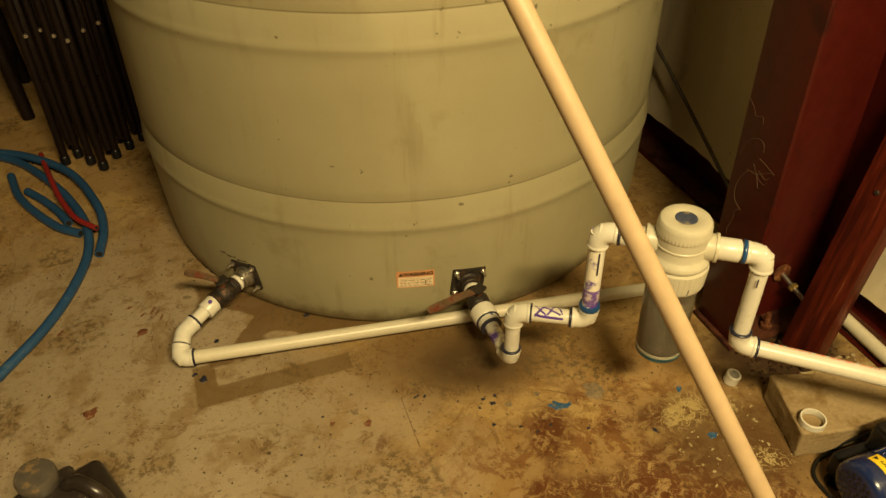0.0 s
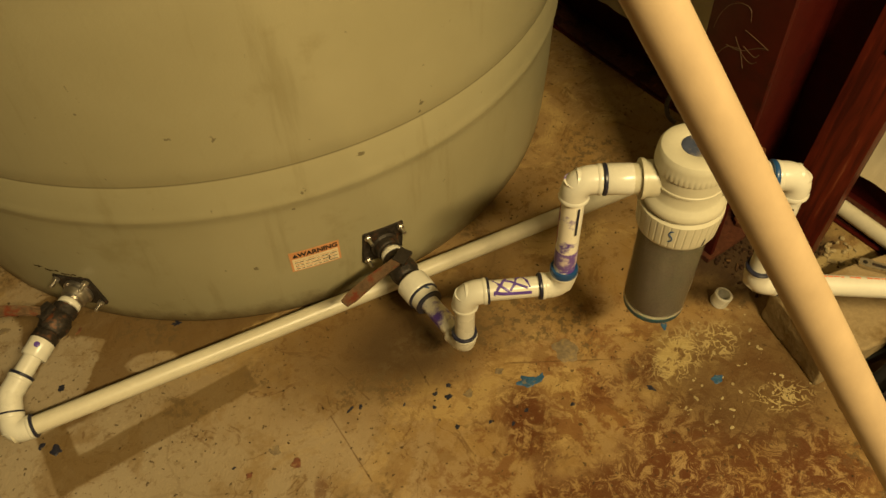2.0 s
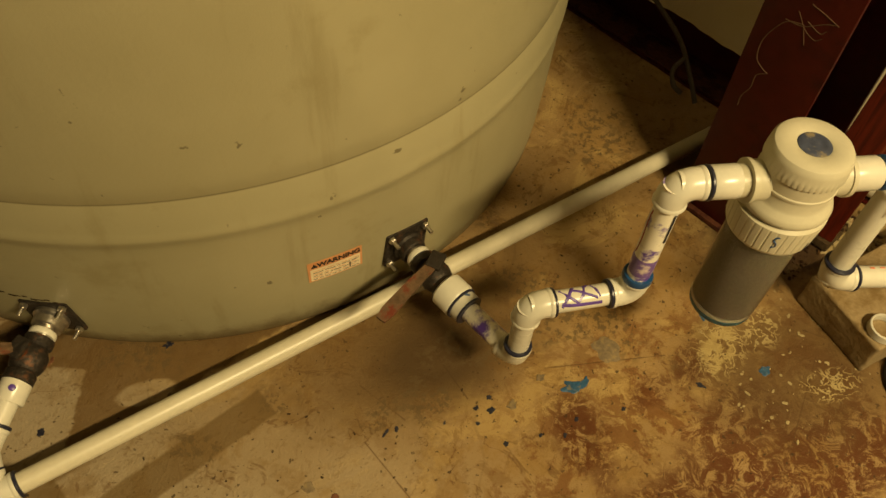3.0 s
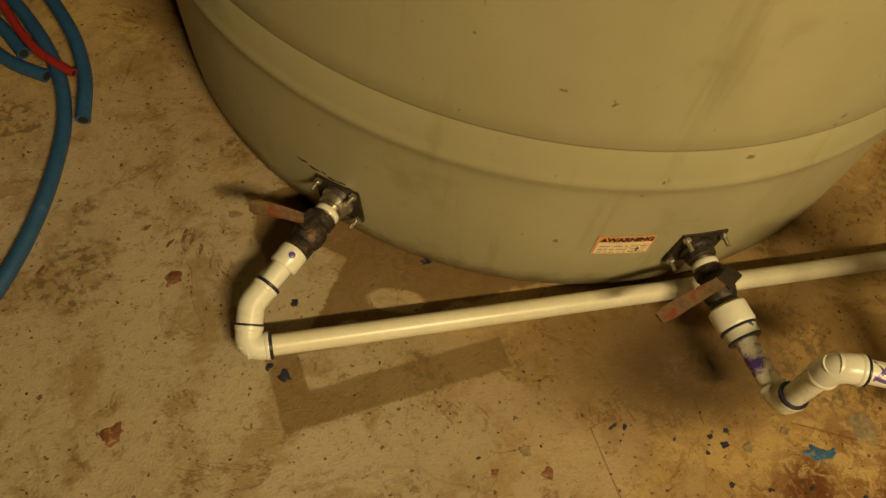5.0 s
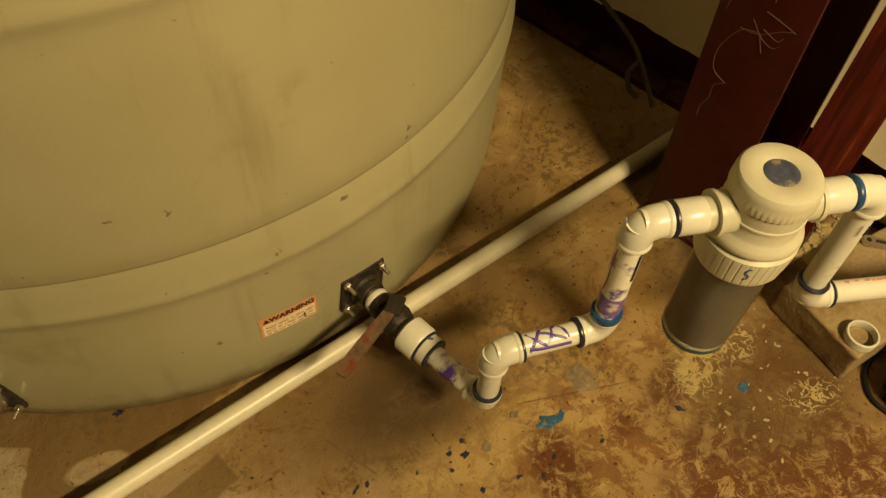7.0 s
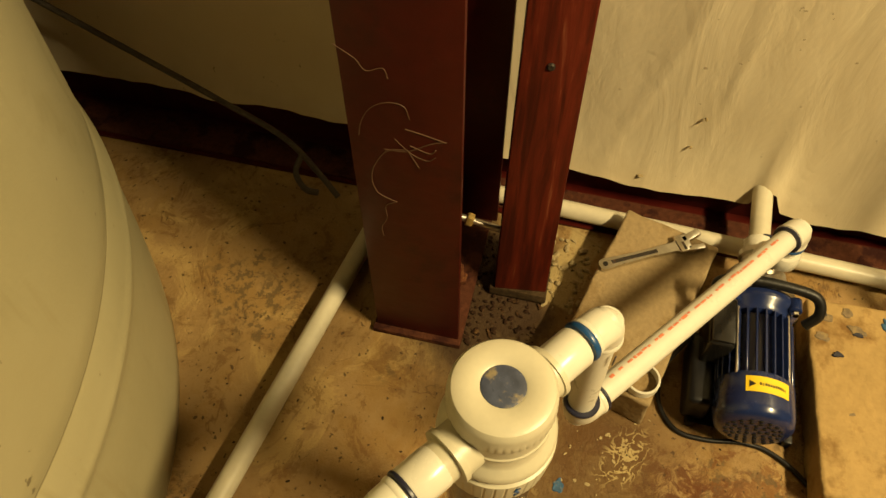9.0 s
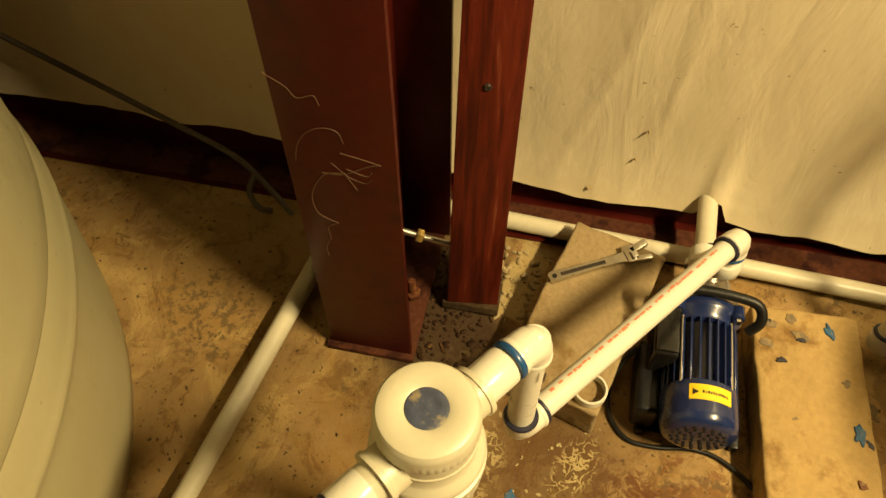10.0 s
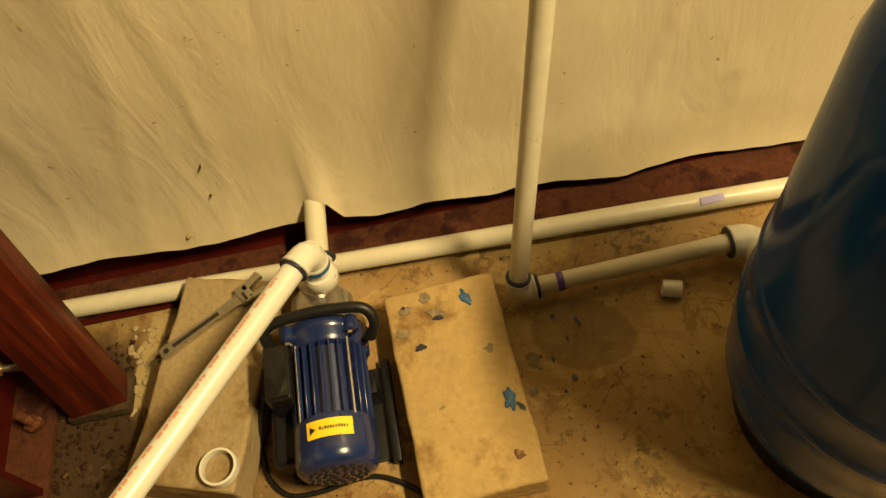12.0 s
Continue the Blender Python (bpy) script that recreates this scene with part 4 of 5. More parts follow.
    bowl = part("bowl", turned([(0.030, 0.225), (0.0440, 0.2255), (0.0478, 0.230), (0.0485, 0.236), (0.0500, 0.424)], FIL, segs=64), CLEAR, t, "clear plastic bowl")
    part("cartridge", turned([(0.0452, 0.246), (0.0465, 0.248), (0.0480, 0.415), (0.046, 0.417)], FIL, segs=64), CARTRIDGE, bowl, "grey meshed filter cartridge")
    part("cartridge_band", turned([(0.0455, 0.238), (0.0468, 0.2385), (0.0468, 0.2445), (0.0455, 0.245)], FIL, segs=64), PVC, bowl, "white end band")
    part("cartridge_cap", turned([(0.036, 0.227), (0.0440, 0.228), (0.0465, 0.231), (0.0470, 0.2375)], FIL, segs=64), TEAL, bowl, "teal end cap")
    t.location.z -= 0.005
    return t


water_filter()

inlet = thing("filter_inlet_pipe", (1.02, 1.14, 0.10), "white plastic inlet pipes stained with purple and blue primer", "pipe")
low = Vector((1.022, 1.138, 0.128))
hz0, hz1 = Vector((1.024, 1.137, 0.270)), Vector((FIL.x, FIL.y, 0.270)) - U * 0.152
top1 = Vector((hz1.x, hz1.y, ZP))
fin = Vector((FIL.x, FIL.y, ZP)) - U * 0.06
part("reducer", turned([(0.026, -0.010), (0.0305, -0.006), (0.0305, 0.024), (0.0285, 0.028), (0.0265, 0.029), (0.0265, 0.046), (0.024, 0.048)], endB, low - endB, 32), PVC, inlet, "white reducing coupling")
part("primer_ring", ring(along(endB, low, 0.030), low - endB, 0.0285, 0.004), RING, inlet)
part("primer_ring", ring(along(endB, low, 0.048), low - endB, 0.0255, 0.004), RING, inlet)
part("nipple", pipe(endB, low), PRIMER, inlet)
part("elbow", elbow(endB, low, hz0, neck=0.030), PVC, inlet)
part("short_riser", pipe(low, hz0), PVC, inlet)
part("primer_ring", ring(low + Vector((0, 0, 0.033)), (0, 0, 1), 0.0206), RING, inlet)
part("elbow", elbow(low, hz0, hz1, neck=0.034), PVC, inlet)
part("cross_pipe", pipe(hz0, hz1), PVC, inlet, "cross pipe smeared with purple primer")
part("primer_ring", ring(along(hz0, hz1, 0.036), hz1 - hz0, 0.0206, 0.004), RING, inlet)
part("primer_ring", ring(along(hz1, hz0, 0.036), hz1 - hz0, 0.0206, 0.005), RING, inlet)
part("elbow", elbow(hz0, hz1, top1, neck=0.034), PVC, inlet)
part("tall_riser", pipe(hz1, top1), PRIMER, inlet, "riser smeared with purple primer")
part("primer_ring", ring(hz1 + Vector((0, 0, 0.038)), (0, 0, 1), 0.0205, 0.014), RING_BLUE, inlet, "thick blue primer")
part("primer_run", slab((0.0035, 0.001, 0.055), Matrix.Translation((hz1.x - 0.004, hz1.y - 0.0174, 0.405)), 0.0003), RING, inlet, "dark primer run")
part("primer_smear", ring(hz1 + Vector((0, 0, 0.072)), (0, 0, 1), 0.0160, 0.046), SMEAR, inlet, "purple primer smear")
part("elbow", elbow(hz1, top1, fin, neck=0.034), PVC, inlet)
part("stub", pipe(top1, fin), PVC, inlet)
part("primer_ring", ring(along(top1, fin, 0.038), fin - top1, 0.0215), RING, inlet)
part("adapter", turned([(0.0205, 0.0), (0.0220, 0.002), (0.0220, 0.034), (0.0212, 0.037)], along(top1, fin, 0.040), fin - top1, 28), PVC, inlet)



def stroke(p, q, ctrl, r, material, parent, name="primer_stroke"):
    """A brushed line of primer on a pipe: (distance along it, angle round it) control points."""
    p, q = Vector(p), Vector(q)
    d = (q - p).normalized()
    a = d.cross(Vector((0, 0, 1))).normalized() if abs(d.z) < 0.9 else Vector((1, 0, 0))
    b = a.cross(d).normalized()
    pts = [p + d * t + (a * math.cos(radians(w)) + b * math.sin(radians(w))) * (PIPE + 0.0005 - r * 0.92) for t, w in ctrl]
    part(name, sweep(bmesh.new(), spline(pts, 5), r, 8), material, parent)


for ctrl, r in (([(0.044, 20), (0.052, 60), (0.060, 100), (0.066, 130)], 0.0048), ([(0.044, 120), (0.054, 80), (0.064, 50), (0.074, 20)], 0.0040), ([(0.070, 40), (0.078, 80), (0.082, 120), (0.088, 140)], 0.0048), ([(0.060, 110), (0.072, 96), (0.086, 70), (0.098, 50)], 0.0036), ([(0.044, 40), (0.060, 28), (0.080, 24), (0.104, 22)], 0.0052), ([(0.092, 130), (0.098, 90), (0.102, 50)], 0.0044)):
    stroke(hz0, hz1, ctrl, r, PURPLE, inlet)
for ctrl, r in (([(0.190, 265), (0.170, 262), (0.150, 258), (0.130, 262)], 0.0030), ([(0.185, 215), (0.160, 220), (0.120, 214), (0.095, 225)], 0.0022)):
    stroke(hz1, top1, ctrl, r, RING if r > 0.0025 else REDHOSE, inlet)
for ctrl, r in (([(0.030, 200), (0.050, 240), (0.070, 280), (0.090, 300)], 0.0030),):
    stroke(endB, low, ctrl, r, PURPLE, inlet)
stroke(low, hz0, [(0.098, 250), (0.080, 248), (0.062, 252)], 0.0020, RING, inlet)

outlet_run = thing("filter_outlet_pipe", (1.37, 0.89, 0.26), "white plastic outlet pipe with red print running to the pump", "pipe")
out0 = Vector((FIL.x, FIL.y, ZP)) + U * 0.06
drop0 = Vector((FIL.x, FIL.y, ZP)) + U * 0.150
drop1 = Vector((drop0.x - 0.006, drop0.y - 0.004, 0.277))
pump_top = Vector((1.790, 0.588, 0.236))
pump_in = Vector((1.790, 0.588, 0.150))
part("adapter", turned([(0.0212, 0.0), (0.0222, 0.003), (0.0222, 0.038), (0.0212, 0.040)], along(out0, drop0, 0.006), drop0 - out0, 28), PVC, outlet_run)
part("primer_ring", ring(along(drop0, out0, 0.037), drop0 - out0, 0.0215, 0.007), RING_BLUE, outlet_run)
part("elbow", elbow(out0, drop0, drop1, neck=0.034), PVC, outlet_run)
part("stub", pipe(out0, drop0), PVC, outlet_run)
part("drop_pipe", pipe(drop0, drop1), PVC, outlet_run)
part("primer_run", slab((0.0025, 0.001, 0.020), Matrix.Translation((drop1.x - 0.0105, drop1.y - 0.0140, 0.440)) @ pose(0, 0, 0, 0, 0, -35), 0.0003), RING, outlet_run, "dark primer run")
part("primer_ring", ring(drop1 + Vector((0, 0, 0.036)), (0, 0, 1), 0.0206), RING, outlet_run)
part("elbow", elbow(drop0, drop1, pump_top, neck=0.034), PVC, outlet_run)
long_out = part("long_pipe", pipe(drop1, pump_top), PVC, outlet_run)
part("primer_ring", ring(along(drop1, pump_top, 0.037), pump_top - drop1, 0.0206), RING, outlet_run)
part("primer_ring", ring(along(pump_top, drop1, 0.037), pump_top - drop1, 0.0206), RING, outlet_run)
part("elbow", elbow(drop1, pump_top, pump_in, neck=0.034), PVC, outlet_run)
part("riser", pipe(pump_top, pump_in), PVC, outlet_run)
part("primer_ring", ring(pump_top - Vector((0, 0, 0.040)), (0, 0, 1), 0.0206), RING_BLUE, outlet_run)
part("union", turned([(0.024, 0.0), (0.026, 0.003), (0.026, 0.020), (0.0225, 0.026)], pump_in, segs=24), PVC, outlet_run)


def pipe_print():
    """The illegible red lettering along the pipe, as bars."""
    rnd = random.Random(11)
    d = (pump_top - drop1).normalized()
    side = d.cross(Vector((0, 0, 1))).normalized()
    up = side.cross(d)
    total = (pump_top - drop1).length
    s = 0.060
    bm = bmesh.new()
    while s < total - 0.06:
        w = rnd.uniform(0.003, 0.012)
        a = radians(rnd.uniform(103, 109))
        h = 0.0038 * rnd.uniform(0.7, 1.1)
        o = side * math.cos(a) + up * math.sin(a)
        c = drop1 + d * (s + w / 2) + o * (PIPE + 0.0001)
        m = Matrix((d.to_4d(), o.cross(d).to_4d(), o.to_4d(), (0, 0, 0, 1))).transposed()
        m[3][0] = m[3][1] = m[3][2] = 0
        bmesh.ops.create_cube(bm, size=1, matrix=Matrix.Translation(c) @ m.to_3x3().to_4x4() @ Matrix.Diagonal((w, h, 0.0007, 1)))
        s += w + rnd.choice((0.002, 0.002, 0.003, 0.010))
    part("red_print", bm, PRINT, long_out, "faded red print along the pipe")


pipe_print()

# ---- the two concrete blocks ----
blockL = finish(slab((0.337, 0.167, 0.076), Matrix.Translation((1.709, 0.791, 0)) @ pose(0, 0, 0, 0, 0, -15.8), 0.006, 3, 0.0028, 9), "concrete_block", CONCRETE, sharp=50)
tagged(blockL, "tan concrete block with a wrench and plastic ring on it", "concrete block", "concrete blocks beside the pump")
blockR = finish(slab((0.340, 0.176, 0.060), Matrix.Translation((1.626, 0.417, 0)) @ pose(0, 0, 0, 0, 0, 2.5), 0.007, 3, 0.0030, 9), "concrete_block", STAINED, sharp=50)
tagged(blockR, "stained concrete block spattered with blue paint", "concrete block", "concrete blocks beside the pump")

# ---- the pump ----
PY, PZ = 0.594, 0.083


def pump():
    t = thing("water_pump", (1.62, PY, 0), "small navy blue electric water pump between concrete blocks", "water pump")
    X = (1, 0, 0)
    at = lambda x: (x, PY, PZ)
    cover = part("fan_cover", turned([(0.040, 0.0), (0.050, 0.002), (0.0565, 0.008), (0.0590, 0.020), (0.0590, 0.068), (0.0570, 0.072)], at(1.508), X, 56), NAVYPAINT, t)
    rnd = random.Random(2)
    for ring_r, n in ((0.010, 5), (0.020, 9), (0.030, 14), (0.039, 18)):
        for k in range(n):
            a = 2 * math.pi * k / n + ring_r * 40
            part("vent_slot", slab((0.0052, 0.0060, 0.002), Matrix.Translation((1.5085, PY + ring_r * math.cos(a), PZ + ring_r * math.sin(a))) @ pose(0, 0, 0, 0, -90, 0) @ pose(0, 0, 0, 0, 0, math.degrees(a)), 0.0008, 1), INSIDE, cover)
    lab = bmesh.new()
    vs = []
    for r in (0.0592, 0.0598):
        for k in range(13):
            a = radians(62 + 64 * k / 12)
            vs.append([lab.verts.new((x, PY + r * math.cos(a), PZ + r * math.sin(a))) for x in (1.545, 1.570)])
    for k in range(12):
        lab.faces.new((vs[13 + k][0], vs[14 + k][0], vs[14 + k][1], vs[13 + k][1]))
        lab.faces.new((vs[k][0], vs[k][1], vs[k + 1][1], vs[k + 1][0]))
        for j in (0, 1):
            lab.faces.new((vs[k][j], vs[k + 1][j], vs[14 + k][j], vs[13 + k][j]))
    sticker = part("sticker", lab, YELLOW, cover, "yellow warning sticker with black print")
    for k in range(11):
        a = radians(82 + 3.6 * k)
        w = rnd.uniform(0.0015, 0.003)
        part("print_bar", slab((0.0042, w, 0.0005), Matrix.Translation((1.5575 + rnd.uniform(-0.0005, 0.0005), PY + 0.0597 * math.cos(a), PZ + 0.0597 * math.sin(a))) @ pose(0, 0, 0, math.degrees(a) - 90, 0, 0)), INK, t)
    a = radians(70)
    tri = bmesh.new()
    bmesh.ops.create_cone(tri, cap_ends=True, segments=3, radius1=0.0062, radius2=0.0062, depth=0.0005, matrix=Matrix.Translation((1.557, PY + 0.0600 * math.cos(a), PZ + 0.0600 * math.sin(a))) @ pose(0, 0, 0, math.degrees(a) - 90, 0, 0) @ pose(0, 0, 0, 0, 0, -30 + 90))
    part("print_triangle", tri, INK, t)
    part("motor_shell", turned([(0.046, 0.0), (0.046, 0.115)], at(1.578), X, 48), NAVYPAINT, t)
    for k in range(26):
        a = 2 * math.pi * (k + 0.5) / 26
        if math.sin(a) < -0.5:
            continue
        part("cooling_rib", slab((0.112, 0.0030, 0.013), Matrix.Translation((1.635, PY + 0.0445 * math.cos(a), PZ + 0.0445 * math.sin(a))) @ pose(0, 0, 0, math.degrees(a) - 90, 0, 0), 0.0008, 1), NAVYPAINT, t)
    for sy in (-1, 1):
        part("tie_rod", rod((1.575, PY + 0.0385 * sy, PZ + 0.0415), (1.695, PY + 0.0385 * sy, PZ + 0.0415), 0.0022, 10), STEEL, t, "bare steel tie rod")
    bracket = part("bracket", turned([(0.048, 0.0), (0.054, 0.004), (0.056, 0.012), (0.064, 0.020), (0.066, 0.026), (0.066, 0.034), (0.060, 0.036)], at(1.688), X, 48), NAVYPAINT, t)
    for a in (45, 135, 225, 315):
        p = Vector((1.700, PY + 0.066 * math.cos(radians(a)), PZ + 0.066 * math.sin(radians(a))))
        lug = part("lug", turned([(0.009, 0), (0.011, 0.002), (0.011, 0.022), (0.009, 0.024)], p, X, 16), NAVYPAINT, bracket)
        part("bolt_head", turned([(0.006, -0.006), (0.0065, -0.005), (0.0065, 0.001)], p, X, 6), CHROME, bracket)
    head = part("pump_head", turned([(0.058, 0.0), (0.063, 0.003), (0.063, 0.014), (0.052, 0.020), (0.048, 0.060), (0.040, 0.070), (0.024, 0.074)], at(1.724), X, 48), STEEL, t, "tarnished metal pump head")
    part("outlet_neck", turned([(0.026, 0), (0.027, 0.004), (0.024, 0.020), (0.029, 0.024), (0.029, 0.036), (0.026, 0.038)], (1.790, 0.588, PZ + 0.028), segs=24), STEEL, head)
    part("suction_neck", turned([(0.026, 0), (0.026, 0.020), (0.030, 0.024), (0.030, 0.034)], (1.794, PY, PZ + 0.008), X, 24), STEEL, head)
    box = part("terminal_box", slab((0.082, 0.038, 0.074), Matrix.Translation((1.652, PY + 0.064, 0.066)), 0.006, 3), GREY, t, "glossy dark terminal box")
    part("box_lid", slab((0.078, 0.034, 0.006), Matrix.Translation((1.652, PY + 0.064, 0.1405)), 0.002, 2), GREY, box)
    part("capacitor_housing", slab((0.12, 0.040, 0.064), Matrix.Translation((1.60, PY + 0.074, 0.012)), 0.010, 3), BLACK, t)
    grip = spline([(1.696, PY + 0.070, 0.106), (1.708, PY + 0.078, 0.134), (1.722, PY + 0.070, 0.150), (1.728, PY + 0.02, 0.156), (1.726, PY - 0.04, 0.156), (1.720, PY - 0.074, 0.150), (1.704, PY - 0.083, 0.130), (1.696, PY - 0.070, 0.106)], 8)
    part("carry_handle", sweep(bmesh.new(), grip, 0.0085, 14), RUBBER, t, "black carry handle")
    part("foot_plate", slab((0.150, 0.150, 0.005), Matrix.Translation((1.615, PY, 0.0)), 0.001), BLACK, t)
    for sy in (-1, 1):
        part("foot_rail", slab((0.165, 0.014, 0.018), Matrix.Translation((1.615, PY + 0.075 * sy, 0.0)), 0.003), BLACK, t)
        part("foot_leg", slab((0.020, 0.030, 0.05), Matrix.Translation((1.64, PY + 0.048 * sy, 0.004)), 0.002), BLACK, t)
    cord = spline([(1.645, PY + 0.100, 0.080), (1.615, PY + 0.125, 0.030), (1.585, PY + 0.128, 0.006), (1.548, PY + 0.120, 0.0045), (1.518, PY + 0.092, 0.0045), (1.514, PY + 0.045, 0.0045), (1.522, PY - 0.010, 0.0045), (1.515, PY - 0.055, 0.0045), (1.480, PY - 0.105, 0.0045), (1.425, PY - 0.138, 0.0045), (1.375, PY - 0.118, 0.0045), (1.300, PY - 0.075, 0.0045), (1.200, PY - 0.022, 0.0045), (1.08, PY - 0.010, 0.0045), (0.95, PY - 0.12, 0.0045)], 8)
    part("power_cord", sweep(bmesh.new(), cord, 0.0040, 10), RUBBER, t, "black power cord trailing over the floor")

    t.location += Vector((0.008, 0.011, 0))


pump()

suction = thing("suction_pipe", (1.86, PY, 0.09), "short cream pipe coming out through the torn wall facing", "pipe")
part("pipe", pipe((1.822, PY, PZ + 0.008), (2.06, 0.586, 0.106), 0.0175), PVC_OLD, suction)
part("coupling", turned([(0.021, 0), (0.0235, 0.002), (0.0235, 0.038), (0.021, 0.04)], (1.824, PY, PZ + 0.008), (1, 0, 0.03), 24), PVC, suction)
suction.location.y += 0.010
part("primer_ring", ring((1.866, PY, PZ + 0.010), (1, 0, 0.03), 0.0185), RING, suction)

# ---- pipe up the wall and across to the pressure tank ----
riser = thing("wall_riser_pipe", (1.76, 0.288, 0), "cream pipe leaning up the wall from a floor elbow", "pipe")
rb = Vector((1.767, 0.300, 0.036))
pt = Vector((1.773, -0.082, 0.044))
RISER_LEAN = Vector((0.172, -0.125, 1.0))
part("elbow", elbow(rb + RISER_LEAN, rb, pt, r=0.0190, neck=0.030), PVC, riser)
part("upright_pipe", pipe(rb, rb + RISER_LEAN * 1.2, 0.0150), PVC_OLD, riser)
part("primer_ring", ring(along(rb, rb + RISER_LEAN, 0.034), RISER_LEAN, 0.0190), RING, riser)
part("cross_pipe", pipe(rb, pt, 0.0150), PVC_OLD, riser)
part("primer_ring", ring(along(rb, pt, 0.033), pt - rb, 0.0188), RING, riser)
part("primer_ring", ring(along(pt, rb, 0.036), pt - rb, 0.0245, 0.006), RING, riser)
part("primer_blot", ring(along(rb, pt, 0.070), pt - rb, 0.0147, 0.012), PURPLE, riser, "purple primer blot")
part("tank_elbow", elbow(rb, pt, (1.56, -0.132, 0.05), r=0.026, neck=0.036), PVC, riser)
part("tank_stub", pipe(pt, (1.60, -0.124, 0.05)), PVC_OLD, riser)


def pressure_tank():
    c = Vector((1.500, -0.124, 0))
    t = thing("pressure_tank", c, "blue enamelled pressure tank on a black base ring", "pressure tank")
    part("base_ring", turned([(0.150, 0.0), (0.156, 0.003), (0.154, 0.030), (0.158, 0.070), (0.150, 0.075)], c, segs=72), BLACK, t, "black plastic base ring")
    prof = [(0.10, 0.045), (0.150, 0.056), (0.176, 0.085), (0.189, 0.130), (0.193, 0.180), (0.194, 0.236), (0.1975, 0.244), (0.1985, 0.252), (0.1955, 0.260), (0.194, 0.268), (0.194, 0.330), (0.1975, 0.338), (0.1985, 0.346), (0.1955, 0.354), (0.194, 0.362), (0.194, 0.640), (0.187, 0.680), (0.165, 0.715), (0.12, 0.735), (0.05, 0.745)]
    part("shell", turned(prof, c, segs=96), TANKBLUE, t, sharp=60)


pressure_tank()

# ---- loose things ----
pole = finish(rod((1.250, 0.131, 0.006), (-0.732, 2.907, 5.0), 0.0127, 28), "leaning_pole", POLE)
tagged(pole, "long pale round pole leaning across the room", "pole")


def tube_ring(name, at, d, r, inner, h, label):
    bm = turned([(inner, 0), (r - 0.001, 0), (r, 0.001), (r, h - 0.001), (r - 0.001, h), (inner, h), (inner - 0.0005, h - 0.002), (inner - 0.0005, 0.002), (inner, 0)], at, d, 36, ends=False)
    bmesh.ops.remove_doubles(bm, verts=bm.verts, dist=0.00002)
    ob = finish(bm, name, PVC)
    return tagged(ob, label, "pipe fitting", "loose pipe fittings")


tube_ring("pipe_ring", (1.560, 0.773, 0.0775), (0, 0, 1), 0.0270, 0.0235, 0.016, "cream plastic pipe ring lying on the concrete block")
tube_ring("pipe_bushing", (1.530, 0.985, 0.002), (0.12, -0.15, 1), 0.0175, 0.0125, 0.026, "small cream pipe bushing standing on the floor")
tube_ring("pipe_bushing", (1.732, 0.072, 0.0145), (-0.35, -1, 0), 0.0140, 0.0100, 0.030, "small dirty pipe bushing lying near the pressure tank")


def wrench():
    a, b = Vector((1.755, 0.862, 0.0785)), Vector((1.838, 0.716, 0.0785))
    d = (b - a).normalized()
    t = thing("adjustable_wrench", a, "worn chrome adjustable wrench lying on the concrete block", "wrench")
    ang = math.degrees(math.atan2(d.y, d.x))
    m = Matrix.Translation(a) @ pose(0, 0, 0, 0, 0, ang)
    n = (b - a).length
    bm = bmesh.new()
    out = [(0.0, 0.006), (0.004, 0.0095), (0.012, 0.0105), (0.03, 0.009), (n * 0.55, 0.0075), (n - 0.03, 0.009), (n - 0.018, 0.014)]
    loops = []
    for z in (0.0, 0.008):
        loops.append([bm.verts.new(m @ Vector((x, y, z))) for x, y in out] + [bm.verts.new(m @ Vector((x, -y, z))) for x, y in reversed(out)])
    bm.faces.new(loops[0][::-1])
    bm.faces.new(loops[1])
    k = len(loops[0])
    for i in range(k):
        bm.faces.new((loops[0][i], loops[0][(i + 1) % k], loops[1][(i + 1) % k], loops[1][i]))
    part("handle", bm, CHROME, t)
    part("grip_recess", slab((n * 0.5, 0.007, 0.0012), m @ Matrix.Translation((n * 0.38, 0, 0.0076)), 0.0004, 1), IRON, t, "dark recessed grip")
    part("hang_hole", turned([(0.0045, 0.0), (0.0045, 0.0006)], m @ Vector((0.010, 0, 0.0080)), segs=20), INSIDE, t)
    part("fixed_jaw", slab((0.040, 0.014, 0.012), m @ Matrix.Translation((n + 0.006, 0.0125, -0.001)) @ pose(0, 0, 0, 0, 0, 16), 0.003), CHROME, t)
    part("jaw_head", slab((0.024, 0.034, 0.012), m @ Matrix.Translation((n - 0.012, 0.002, -0.001)), 0.004), CHROME, t)
    part("moving_jaw", slab((0.030, 0.010, 0.012), m @ Matrix.Translation((n + 0.006, -0.012, -0.001)) @ pose(0, 0, 0, 0, 0, -6), 0.002), CHROME, t)
    part("worm_screw", rod(m @ Vector((n - 0.014, -0.012, 0.0065)), m @ Vector((n - 0.014, 0.004, 0.0065)), 0.0052, 14), IRON, t)


wrench()


def hose(ctrl, r, material, label):
    ctrl = [(x - 0.010, y + 0.016, z) for x, y, z in ctrl]
    h = thing("garden_hose", ctrl[0], label, "hose", "hoses on the floor")
    pts = spline(ctrl, 9)
    part("tube", sweep(bmesh.new(), pts, r, 14), material, h)
    d = (pts[-1] - pts[-2]).normalized()
    part("open_end", turned([(r * 0.66, 0), (r * 0.66, 0.0012)], pts[-1] - d * 0.0006, d, 16), INSIDE, h)


